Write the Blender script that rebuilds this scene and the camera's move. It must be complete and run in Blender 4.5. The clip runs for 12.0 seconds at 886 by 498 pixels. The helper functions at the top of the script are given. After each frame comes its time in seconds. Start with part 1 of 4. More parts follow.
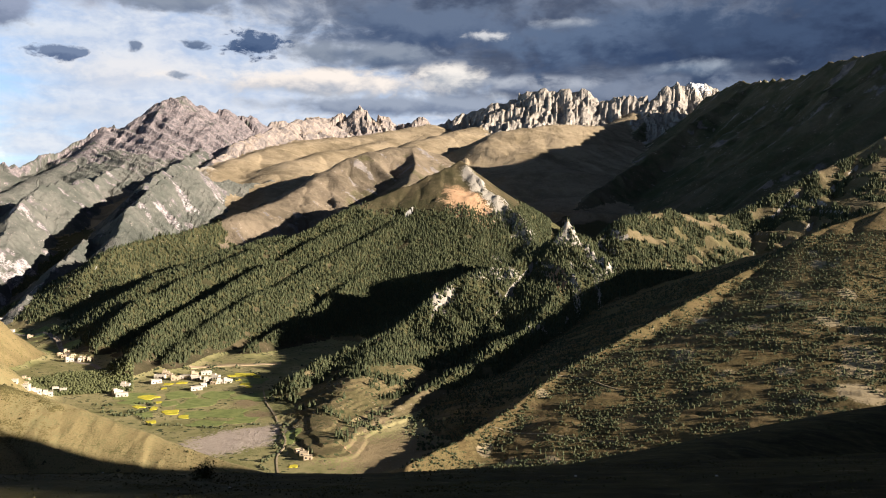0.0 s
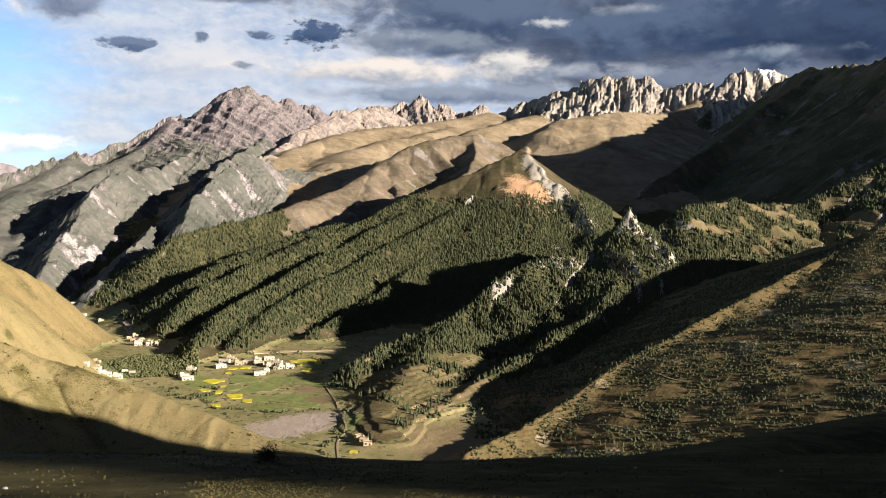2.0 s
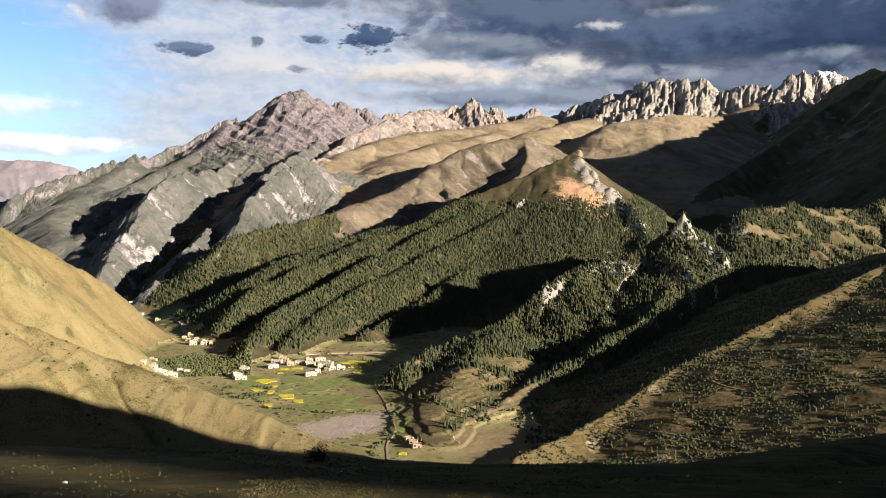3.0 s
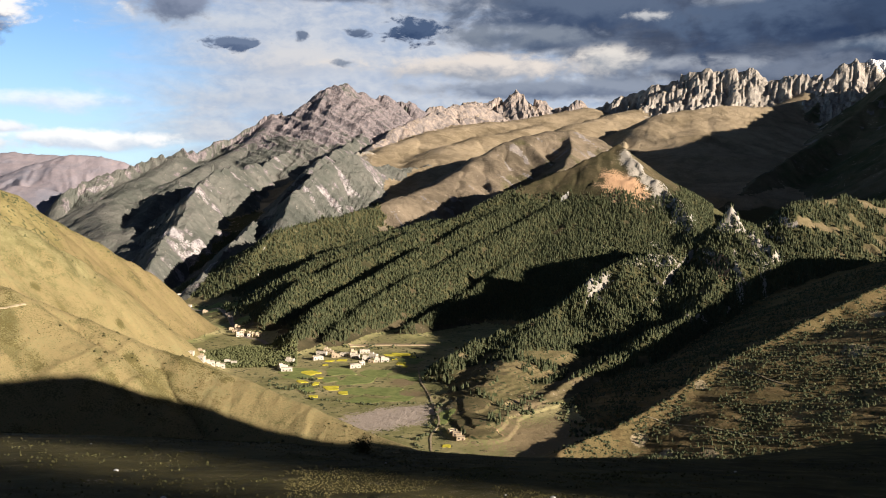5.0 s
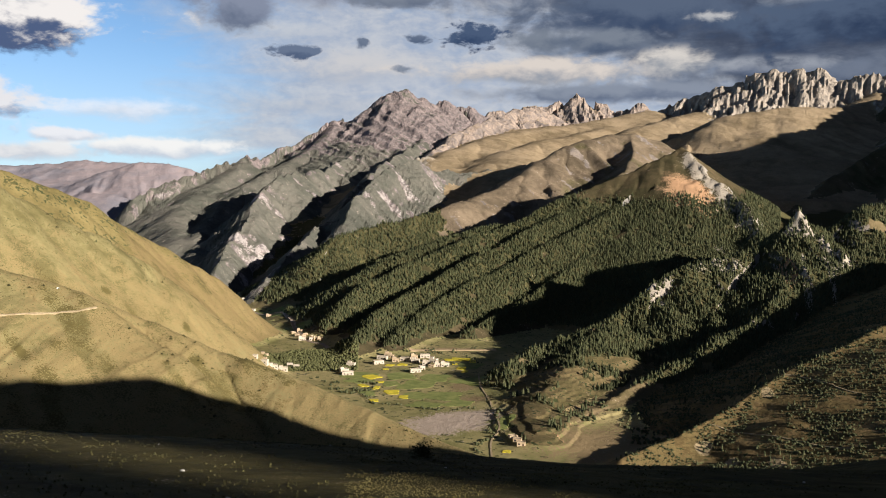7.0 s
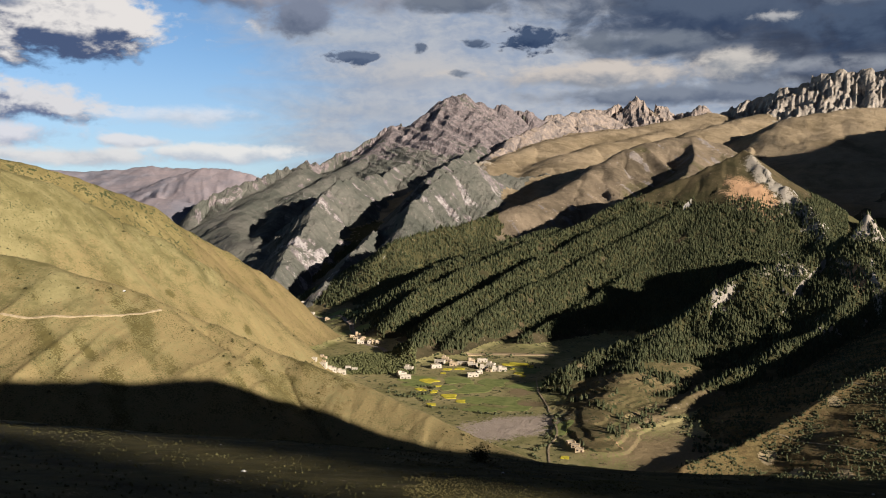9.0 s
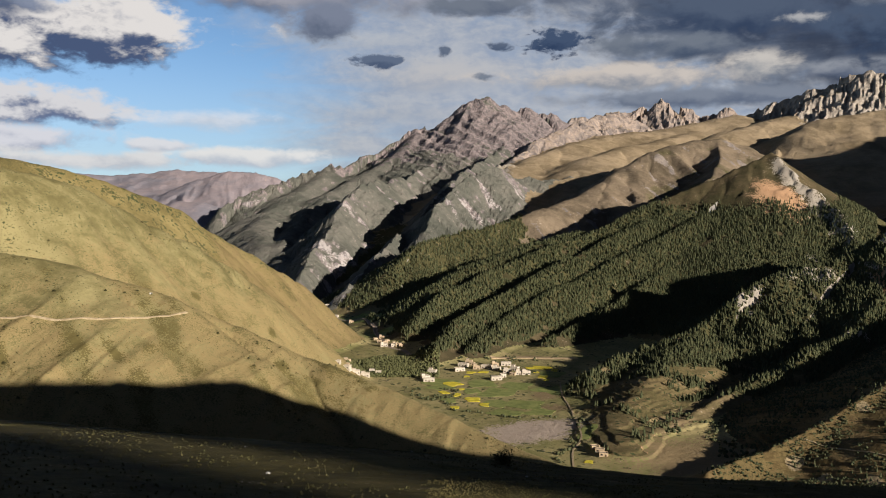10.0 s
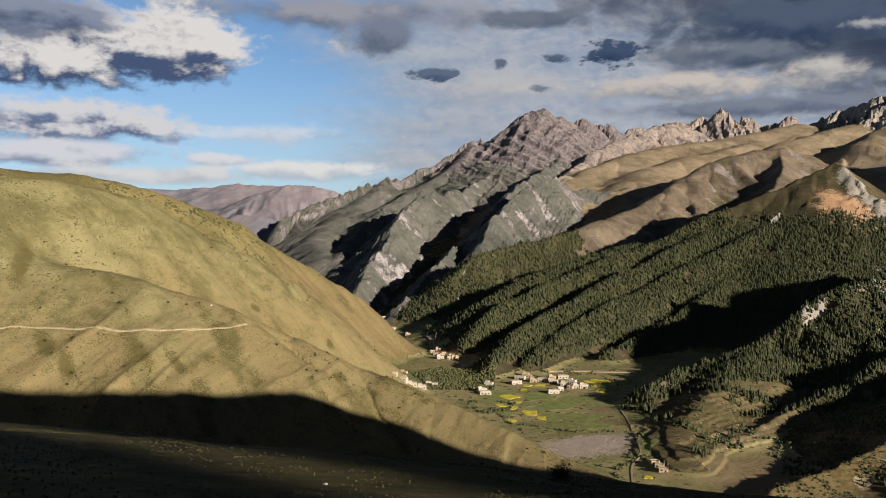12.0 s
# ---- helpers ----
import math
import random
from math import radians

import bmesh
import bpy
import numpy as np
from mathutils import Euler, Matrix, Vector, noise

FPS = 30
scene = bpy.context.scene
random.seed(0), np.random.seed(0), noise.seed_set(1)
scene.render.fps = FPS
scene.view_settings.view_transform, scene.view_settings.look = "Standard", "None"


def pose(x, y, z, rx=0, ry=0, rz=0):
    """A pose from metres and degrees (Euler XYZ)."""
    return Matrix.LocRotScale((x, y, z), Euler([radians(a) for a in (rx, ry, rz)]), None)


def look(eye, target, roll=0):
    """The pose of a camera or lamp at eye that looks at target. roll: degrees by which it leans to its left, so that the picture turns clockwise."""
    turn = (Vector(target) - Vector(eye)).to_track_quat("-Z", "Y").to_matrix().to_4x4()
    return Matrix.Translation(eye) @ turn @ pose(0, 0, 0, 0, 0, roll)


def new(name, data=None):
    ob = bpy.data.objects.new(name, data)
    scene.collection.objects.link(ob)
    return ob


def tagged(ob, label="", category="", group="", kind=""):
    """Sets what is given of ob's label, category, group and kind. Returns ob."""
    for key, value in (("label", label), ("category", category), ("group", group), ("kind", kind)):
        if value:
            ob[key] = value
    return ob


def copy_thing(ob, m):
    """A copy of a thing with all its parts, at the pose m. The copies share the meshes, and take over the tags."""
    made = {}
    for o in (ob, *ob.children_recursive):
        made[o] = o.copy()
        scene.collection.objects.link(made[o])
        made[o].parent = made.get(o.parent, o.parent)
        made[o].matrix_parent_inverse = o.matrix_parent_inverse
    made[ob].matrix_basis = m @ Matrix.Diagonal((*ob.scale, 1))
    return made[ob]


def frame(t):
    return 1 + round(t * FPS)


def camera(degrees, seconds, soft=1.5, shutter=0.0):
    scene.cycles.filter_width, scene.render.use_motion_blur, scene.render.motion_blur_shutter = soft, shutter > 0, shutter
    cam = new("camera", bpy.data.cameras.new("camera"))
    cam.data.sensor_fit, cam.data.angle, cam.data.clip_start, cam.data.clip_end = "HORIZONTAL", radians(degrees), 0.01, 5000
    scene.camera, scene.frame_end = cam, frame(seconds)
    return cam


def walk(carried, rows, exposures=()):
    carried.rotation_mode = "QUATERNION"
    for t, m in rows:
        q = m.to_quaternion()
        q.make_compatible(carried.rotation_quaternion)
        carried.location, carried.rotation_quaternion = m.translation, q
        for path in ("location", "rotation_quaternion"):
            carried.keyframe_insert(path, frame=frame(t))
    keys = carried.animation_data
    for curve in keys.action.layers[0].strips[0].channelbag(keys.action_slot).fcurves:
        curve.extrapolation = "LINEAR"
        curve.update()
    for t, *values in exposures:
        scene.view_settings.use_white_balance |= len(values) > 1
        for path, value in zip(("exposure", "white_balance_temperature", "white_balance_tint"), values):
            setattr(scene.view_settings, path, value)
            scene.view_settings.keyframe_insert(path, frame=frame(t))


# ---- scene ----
cam = camera(53.42, 12.0, soft=1.05)
ROWS = [
    (0.0, -0.000, -1.999, 0.000),
    (0.5, 0.915, -2.167, -0.161),
    (1.0, 1.601, -2.429, -0.279),
    (1.5, 2.479, -2.680, -0.232),
    (2.0, 3.907, -2.743, -0.190),
    (2.5, 5.687, -2.815, -0.147),
    (3.0, 7.224, -2.559, -0.467),
    (5.0, 10.060, -3.039, -0.324),
    (5.5, 11.207, -2.907, -0.235),
    (6.0, 12.306, -2.837, -0.181),
    (6.5, 12.975, -2.783, -0.129),
    (7.0, 13.953, -2.741, -0.077),
    (7.5, 15.537, -2.744, -0.032),
    (9.5, 18.279, -2.359, 0.035),
    (10.0, 19.232, -2.260, 0.044),
    (10.5, 20.357, -2.104, 0.082),
    (11.0, 21.437, -1.747, 0.191),
    (11.5, 22.209, -1.533, 0.192),
    (12.0, 22.885, -1.448, 0.276),
]
walk(cam, [(t, pose(0.1, 0, 0, 90 + pitch, roll, yaw)) for t, yaw, pitch, roll in ROWS],
     exposures=((0.0, 1.5), (6.0, 1.12), (12.0, 0.66)))

# ---- light ----
SUN_AZ, SUN_EL = 114.0, 14.8          # degrees clockwise from +y, degrees above the horizon
sun_dir = Vector((math.sin(radians(SUN_AZ)) * math.cos(radians(SUN_EL)),
                  math.cos(radians(SUN_AZ)) * math.cos(radians(SUN_EL)), math.sin(radians(SUN_EL))))
sun = new("sun", bpy.data.lights.new("sun", "SUN"))
sun.data.energy, sun.data.angle, sun.data.color = 5.0, radians(0.5), (1.0, 0.905, 0.80)
sun.matrix_world = look(sun_dir * 3000, (0, 0, 0))
scene.view_settings.exposure = 1.3


class Nodes:
    """Short hand for building a node tree."""

    def __init__(self, tree):
        self.tree = tree

    def add(self, kind, inputs=None, **props):
        n = self.tree.nodes.new(kind)
        for k, v in props.items():
            setattr(n, k, v)
        for k, v in (inputs or {}).items():
            self.put(n.inputs[k], v)
        return n

    def put(self, socket, v):
        if isinstance(v, bpy.types.NodeSocket):
            self.tree.links.new(v, socket)
        elif isinstance(v, bpy.types.Node):
            self.tree.links.new(v.outputs[0], socket)
        else:
            socket.default_value = v

    def math(self, op, a, b=0.0, clamp=False):
        return self.add("ShaderNodeMath", {0: a, 1: b}, operation=op, use_clamp=clamp).outputs[0]

    def noise(self, vec, scale, detail=4.0, rough=0.55, distortion=0.0):
        return self.add("ShaderNodeTexNoise", {"Vector": vec, "Scale": scale, "Detail": detail, "Roughness": rough, "Distortion": distortion}).outputs[0]

    def scaled(self, vec, sx, sy, sz):
        return self.add("ShaderNodeVectorMath", {0: vec, 1: (sx, sy, sz)}, operation="MULTIPLY").outputs[0]

    def step(self, v, lo, hi):
        return self.add("ShaderNodeMapRange", {"Value": v, "From Min": lo, "From Max": hi}, interpolation_type="SMOOTHSTEP").outputs[0]

    def mix(self, f, a, b):
        n = self.add("ShaderNodeMix", data_type="RGBA")
        self.put(n.inputs[0], f)
        for s, v in ((n.inputs[6], a), (n.inputs[7], b)):
            self.put(s, (*v, 1.0) if isinstance(v, tuple) and len(v) == 3 else v)
        return n.outputs[2]


def shown(r, g, b):
    """Light that shows as these values of a picture at the exposure set above."""
    f = lambda c: ((c / 255 + 0.055) / 1.055) ** 2.4 / 2 ** scene.view_settings.exposure
    return (f(r), f(g), f(b))


# clouds: azimuth and height of the middle, half width, half height (degrees), colours of top and base, softness
CLOUDS = [
    (-18.5, 9.0, 11.8, 1.54, (*shown(222, 222, 226), 1.0), (*shown(184, 194, 212), 1.0), 1.5),
    (-22.4, 6.5, 8.1, 0.96, (*shown(214, 218, 226), 1.0), (*shown(186, 198, 216), 1.0), 1.65),
    (-24.7, 11.2, 7.4, 1.10, (*shown(214, 220, 230), 1.0), (*shown(190, 202, 220), 1.0), 1.65),
    (-28.8, 13.6, 15.8, 1.54, (*shown(184, 186, 199), 1.0), (*shown(115, 127, 153), 1.0), 1.05),
    (-26.6, 12.3, 2.8, 1.54, (*shown(146, 156, 179), 1.0), (*shown(110, 123, 148), 1.0), 0.75),
    (-17.1, 13.2, 4.4, 0.81, (*shown(134, 144, 161), 1.0), (*shown(103, 116, 140), 1.0), 0.75),
    (-42.5, 11.0, 10.4, 2.9, (*shown(267, 262, 259), 1.0), (*shown(88, 106, 144), 1.0), 0.52),
    (-47.6, 12.3, 7.4, 1.65, (*shown(165, 175, 199), 1.0), (*shown(90, 106, 139), 1.0), 0.75),
    (-45.9, 6.4, 9.2, 1.54, (*shown(254, 253, 257), 1.0), (*shown(122, 138, 174), 1.0), 0.6),
    (-46.2, 4.5, 7.7, 1.10, (*shown(254, 255, 264), 1.0), (*shown(161, 175, 205), 1.0), 0.75),
    (-32.5, 3.6, 7.0, 0.74, (*shown(267, 267, 266), 1.0), (*shown(216, 227, 242), 1.0), 0.75),
    (-37.0, 4.3, 2.6, 0.51, (*shown(258, 260, 266), 1.0), (*shown(212, 220, 235), 1.0), 0.75),
    (-33.9, 5.9, 6.3, 0.88, (*shown(247, 258, 273), 1.0), (*shown(222, 233, 248), 1.0), 1.2),
    (-41.7, 3.3, 9.6, 0.74, (*shown(258, 258, 259), 1.0), (*shown(212, 220, 233), 1.0), 0.9),
    (-3.0, 7.2, 12.0, 0.8, (*shown(150, 160, 178), 1.0), (*shown(104, 118, 144), 1.0), 0.9),
    (-7.5, 8.6, 10.0, 1.0, (*shown(240, 230, 222), 1.0), (*shown(160, 168, 182), 1.0), 0.8),
    (6.0, 8.6, 7.0, 0.7, (*shown(170, 176, 188), 1.0), (*shown(110, 122, 146), 1.0), 0.9),
    (0.6, 9.1, 2.8, 1.10, (*shown(236, 230, 224), 1.0), (*shown(156, 164, 176), 1.0), 0.9),
    (-23.4, 9.8, 1.9, 0.55, (*shown(114, 130, 158), 1.0), (*shown(91, 108, 139), 1.0), 0.6),
    (-19.2, 10.4, 0.5, 0.51, (*shown(119, 133, 157), 1.0), (*shown(103, 118, 144), 1.0), 0.75),
    (-15.5, 10.7, 1.2, 0.44, (*shown(119, 133, 157), 1.0), (*shown(91, 108, 137), 1.0), 0.75),
    (-16.5, 8.8, 0.7, 0.33, (*shown(146, 156, 173), 1.0), (*shown(124, 138, 159), 1.0), 0.75),
    (-0.9, 12.0, 10.7, 2.13, (*shown(97, 112, 137), 1.0), (*shown(65, 82, 112), 1.0), 0.75),
    (-5.2, 10.5, 6.6, 0.96, (*shown(134, 144, 160), 1.0), (*shown(83, 100, 127), 1.0), 0.9),
    (-12.0, 10.9, 2.0, 0.96, (*shown(81, 100, 132), 1.0), (*shown(60, 80, 114), 1.0), 0.52),
    (14.2, 10.7, 14.0, 2.65, (*shown(89, 106, 133), 1.0), (*shown(50, 67, 97), 1.0), 0.75),
    (23.9, 11.1, 12.1, 3.49, (*shown(63, 80, 108), 1.0), (*shown(40, 53, 79), 1.0), 0.75),
    (15.9, 9.3, 5.5, 0.59, (*shown(146, 156, 171), 1.0), (*shown(91, 108, 133), 1.0), 1.2),
    (2.8, 11.6, 1.7, 0.44, (*shown(205, 205, 208), 1.0), (*shown(168, 174, 184), 1.0), 1.2),
    (7.3, 12.3, 2.9, 0.44, (*shown(162, 168, 179), 1.0), (*shown(124, 136, 155), 1.0), 1.2),
]


def make_world():
    world = bpy.data.worlds.new("sky")
    scene.world = world
    world.use_nodes = True
    world.node_tree.nodes.clear()
    k = Nodes(world.node_tree)
    sky = k.add("ShaderNodeTexSky", sky_type="NISHITA", sun_disc=False, sun_elevation=radians(SUN_EL),
                sun_rotation=radians(SUN_AZ), altitude=3500.0, air_density=1.0, dust_density=0.8, ozone_density=1.0)
    clear = k.add("ShaderNodeVectorMath", {0: sky.outputs[0], "Scale": 0.06}, operation="SCALE").outputs[0]
    clear = k.scaled(clear, 0.90, 1.06, 1.18)
    way = k.add("ShaderNodeTexCoord").outputs["Generated"]
    xyz = k.add("ShaderNodeSeparateXYZ", {0: way})
    az = k.math("MULTIPLY", k.math("ARCTAN2", xyz.outputs[0], xyz.outputs[1]), 180 / math.pi)
    el = k.math("MULTIPLY", k.math("ARCSINE", xyz.outputs[2]), 180 / math.pi)
    flat = k.add("ShaderNodeCombineXYZ", {0: az, 1: k.math("MULTIPLY", el, 1.75), 2: 0.0}).outputs[0]
    billow = k.math("SUBTRACT", k.noise(flat, 0.22, 9.0, 0.56, 0.25), 0.5)
    wisp = k.math("SUBTRACT", k.noise(k.scaled(flat, 0.45, 1.0, 1.0), 0.22, 6.0, 0.6, 0.8), 0.5)
    light = k.math("SUBTRACT", k.noise(k.add("ShaderNodeVectorMath", {0: flat, 1: (0.8, 1.6, 0.0)}, operation="ADD").outputs[0], 0.22, 9.0, 0.56, 0.25), 0.5)
    curl = k.math("SUBTRACT", k.noise(flat, 0.9, 6.0, 0.6, 0.3), 0.5)
    edge_light = k.math("SUBTRACT", billow, light)
    # paler towards the horizon
    clear = k.mix(k.math("MULTIPLY", k.step(el, 11.0, 1.0), 0.55), clear, (*shown(206, 220, 238), 1.0))
    # thin veil over the blue, thicker away from the left
    veil = k.math("ADD", k.math("MULTIPLY", wisp, 1.4), k.step(az, -40.0, -19.0))
    col = k.mix(k.math("MULTIPLY", k.step(veil, 0.2, 1.0), 0.9), clear, k.mix(k.step(k.math("ADD", curl, wisp), -0.3, 0.3), (*shown(178, 190, 212), 1.0), (*shown(218, 220, 226), 1.0)))
    # the dark deck that fills the sky to the right
    deck = k.step(k.math("ADD", k.math("ADD", az, k.math("MULTIPLY", k.math("SUBTRACT", el, 9.0), 2.4)), k.math("MULTIPLY", billow, 34.0)), -8.0, 3.0)
    col = k.mix(k.math("MULTIPLY", deck, 0.93), col, k.mix(k.step(k.math("ADD", wisp, edge_light), -0.22, 0.3), (*shown(52, 65, 90), 1.0), (*shown(112, 124, 146), 1.0)))
    for a, e, ra, re, top, base, soft in CLOUDS:
        u = k.math("DIVIDE", k.math("SUBTRACT", az, a), ra)
        v = k.math("DIVIDE", k.math("SUBTRACT", el, e), re)
        d = k.math("SQRT", k.math("ADD", k.math("MULTIPLY", u, u), k.math("MULTIPLY", v, v)))
        torn = (1.0, 2.3) if ra < 2.6 else (1.9, 0.75)
        d = k.math("ADD", k.math("SUBTRACT", 1.0, d), k.math("ADD", k.math("MULTIPLY", billow, torn[0]), k.math("MULTIPLY", curl, torn[1])))
        alpha = k.step(d, 0.0, 0.75 * soft)
        lit = k.step(k.math("ADD", k.math("ADD", v, k.math("MULTIPLY", edge_light, 3.0)), k.math("MULTIPLY", curl, 1.0)), *((-0.55, 0.1) if soft < 0.7 else (-0.9, 0.45)))
        col = k.mix(alpha, col, k.mix(lit, base, top))
    # unseen dark cloud overhead, added to keep skylight out of the shade
    roof = k.step(k.math("ADD", el, k.math("MULTIPLY", billow, 14.0)), 19.0, 27.0)
    col = k.mix(roof, col, k.mix(k.step(wisp, -0.2, 0.25), (*shown(30, 38, 57), 1.0), (*shown(58, 68, 90), 1.0)))
    bg = k.add("ShaderNodeBackground", {"Color": col, "Strength": 1.0})
    k.add("ShaderNodeOutputWorld", {"Surface": bg.outputs[0]})


make_world()

# ---- the lie of the land ----
FLOOR = -217.0
RIDGES = []


def ridge(region, line, left, right, rough, ribs, rib_len, width=0):
    RIDGES.append((region, np.array(line, float), left, right, rough, ribs, rib_len, width))


ridge('far_hills', [(-3937, 2746, 187), (-3483, 3303, 213), (-3026, 3662, 196), (-2875, 3781, 215), (-2795, 3840, 228), (-2643, 3886, 216), (-2514, 3971, 211), (-2353, 4011, 195), (-2189, 4046, 140)],
      0.3, 0.3, 10, 30, 300, 0)
ridge('far_hills', [(-2614, 3159, 31), (-2574, 3382, 85), (-2484, 3448, 126), (-2409, 3501, 167), (-2303, 3572, 198), (-2176, 3592, 193), (-2080, 3591, 165), (-1952, 3606, 75)],
      0.4, 0.4, 10, 40, 200, 0)
ridge('far_hills', [(-2242, 2944, 29), (-2134, 2961, 51), (-2042, 2965, 45), (-1923, 2925, -2)],
      0.4, 0.4, 6, 20, 200, 20)
ridge('peak_massif', [(-1813, 2758, 18), (-1777, 2875, 76), (-1720, 2990, 120), (-1680, 3105, 155), (-1628, 3211, 186), (-1564, 3353, 214), (-1514, 3464, 267), (-1447, 3546, 318), (-1396, 3609, 359), (-1376, 3639, 383), (-1334, 3686, 395), (-1248, 3779, 478), (-1202, 3815, 514), (-1147, 3832, 535), (-1114, 3873, 519), (-1094, 3889, 485), (-1077, 3904, 510), (-1033, 3947, 465), (-975, 3982, 494), (-933, 4013, 453), (-874, 4047, 466), (-834, 4076, 434), (-723, 4137, 340)],
      0.8, 0.6, 30, 34, 120, 0)
ridge('peak_massif', [(-1190, 3777, 491), (-1188, 3557, 346), (-1164, 3279, 217), (-1173, 2977, 130), (-1194, 2752, 108), (-1198, 2586, 80), (-1179, 2429, 25), (-1119, 2213, -53), (-1093, 2058, -122), (-1049, 1934, -162)],
      0.75, 0.75, 26, 34, 80, 0)
ridge('peak_massif', [(-1363, 3590, 354), (-1380, 3379, 241), (-1421, 3144, 151), (-1467, 2956, 86), (-1467, 2787, 19), (-1445, 2629, -46), (-1339, 2345, -99), (-1224, 2180, -145)],
      0.62, 0.62, 14, 26, 90, 30)
ridge('peak_massif', [(-1610, 3175, 169), (-1626, 2963, 86), (-1613, 2764, 19), (-1557, 2565, -46), (-1382, 2320, -99)],
      0.55, 0.55, 10, 24, 100, 40)
ridge('peak_massif', [(-1028, 3928, 468), (-962, 3676, 354), (-939, 3372, 248), (-970, 2997, 152), (-962, 2736, 75), (-944, 2508, -7), (-923, 2237, -75), (-893, 2011, -123), (-842, 1759, -173)],
      0.7, 0.75, 22, 30, 70, 0)
ridge('peak_massif', [(-553, 2949, 109), (-664, 2874, 124), (-734, 2806, 132), (-783, 2709, 142), (-809, 2660, 136), (-825, 2550, 97), (-841, 2439, 57), (-837, 2334, 17), (-825, 2232, -29)],
      0.8, 0.8, 26, 30, 60, 0)
ridge('far_range', [(-848, 3241, 212), (-832, 3400, 264), (-804, 3530, 315), (-763, 3672, 353), (-720, 3833, 387), (-668, 4045, 452), (-591, 4158, 460), (-511, 4270, 451)],
      0.62, 0.55, 24, 30, 60, 0)
ridge('far_range', [(-902, 4409, 455), (-758, 4486, 498), (-596, 4561, 512), (-549, 4587, 529), (-502, 4613, 543), (-436, 4630, 578), (-386, 4634, 549), (-348, 4637, 531), (-322, 4639, 545), (-273, 4612, 503), (-158, 4597, 494), (-124, 4598, 517), (-84, 4599, 513), (-44, 4600, 492)],
      0.55, 0.5, 34, 34, 80, 0)
ridge('crag_range', [(-145, 4248, 422), (12, 4250, 459), (102, 4249, 500), (178, 4226, 516), (264, 4192, 546), (348, 4165, 576), (395, 4151, 601), (477, 4122, 602), (528, 4106, 584), (592, 4087, 589), (653, 4058, 576), (694, 4021, 529), (741, 3982, 541), (798, 3950, 540), (861, 3937, 544), (922, 3913, 527), (949, 3917, 550), (1000, 3925, 583), (1090, 3942, 601), (1143, 3937, 581), (1236, 3962, 573), (1446, 3964, 618)],
      0.6, 0.55, 34, 40, 55, 0)
# last four points lie out of view, added to shade the mountainside
ridge('shaded_mountain', [(1088, 3641, 492), (1121, 3474, 513), (1122, 3315, 515), (1128, 3207, 488), (1152, 2932, 461), (1172, 2848, 456), (1215, 2743, 484), (1250, 2506, 471), (1349, 2419, 529), (1498, 2198, 559), (1621, 1982, 469), (1661, 1801, 301)],
      0.72, 0.75, 18, 40, 110, 0)
ridge('shaded_mountain', [(1122, 3188, 485), (913, 3067, 366), (672, 2872, 205), (461, 2610, 87), (313, 2379, -12), (225, 2188, -88)],
      0.7, 0.7, 16, 36, 90, 0)
ridge('shaded_mountain', [(896, 3796, 462), (773, 3516, 336), (651, 3286, 226), (562, 3100, 167)],
      0.6, 0.6, 14, 30, 90, 0)
ridge('tan_hills', [(817, 3813, 448), (696, 3634, 381), (600, 3499, 360), (501, 3444, 362), (417, 3405, 355), (313, 3365, 338), (236, 3322, 325), (187, 3245, 292), (125, 3148, 241), (48, 3050, 187)],
      0.5, 0.5, 9, 26, 130, 50)
ridge('tan_hills', [(313, 3365, 338), (315, 3134, 247), (327, 2932, 172)],
      0.42, 0.42, 6, 16, 90, 60)
ridge('tan_hills', [(165, 3947, 409), (33, 3650, 353), (-95, 3399, 293), (-168, 3196, 248)],
      0.45, 0.45, 8, 22, 120, 60)
ridge('tan_hills', [(-66, 4199, 442), (-369, 3983, 371), (-595, 3804, 334), (-678, 3485, 276), (-765, 3262, 213), (-797, 3047, 164)],
      0.45, 0.45, 8, 18, 110, 60)
ridge('tan_hills', [(-233, 3943, 351), (-375, 3631, 288), (-463, 3419, 255), (-539, 3205, 207), (-591, 3043, 152)],
      0.42, 0.42, 6, 18, 110, 50)
ridge('brown_ridge', [(156, 2996, 164), (28, 2980, 188), (-27, 2960, 217), (-90, 2929, 234), (-170, 2875, 227), (-237, 2810, 208), (-283, 2745, 187), (-326, 2660, 154), (-378, 2552, 107), (-440, 2431, 55), (-492, 2298, 22), (-530, 2197, -1)],
      0.6, 0.6, 10, 34, 80, 20)
ridge('brown_ridge', [(-98, 2898, 224), (-83, 2699, 161), (-99, 2498, 99), (-148, 2295, 48)],
      0.6, 0.6, 10, 18, 70, 0)
ridge('forest_ridge', [(-530, 2197, -3), (-613, 2071, -34), (-681, 1997, -50), (-729, 1916, -72), (-754, 1842, -110), (-788, 1816, -146), (-813, 1794, -170)],
      0.62, 0.6, 10, 20, 70, 0)
ridge('forest_ridge', [(-368, 1966, -42), (-469, 1841, -77), (-539, 1738, -109), (-592, 1615, -150), (-605, 1546, -173)],
      0.5, 0.5, 8, 14, 60, 20)
ridge('pyramid_ridge', [(84, 2449, 97), (64, 2299, 122), (43, 2170, 137), (23, 2150, 128), (-6, 2130, 112), (-64, 2109, 88), (-125, 2076, 60), (-183, 2032, 31), (-247, 1985, 0), (-303, 1926, -29), (-388, 1809, -68), (-480, 1683, -112), (-537, 1560, -148), (-547, 1472, -171), (-541, 1399, -186)],
      0.7, 0.62, 10, 18, 80, 0)
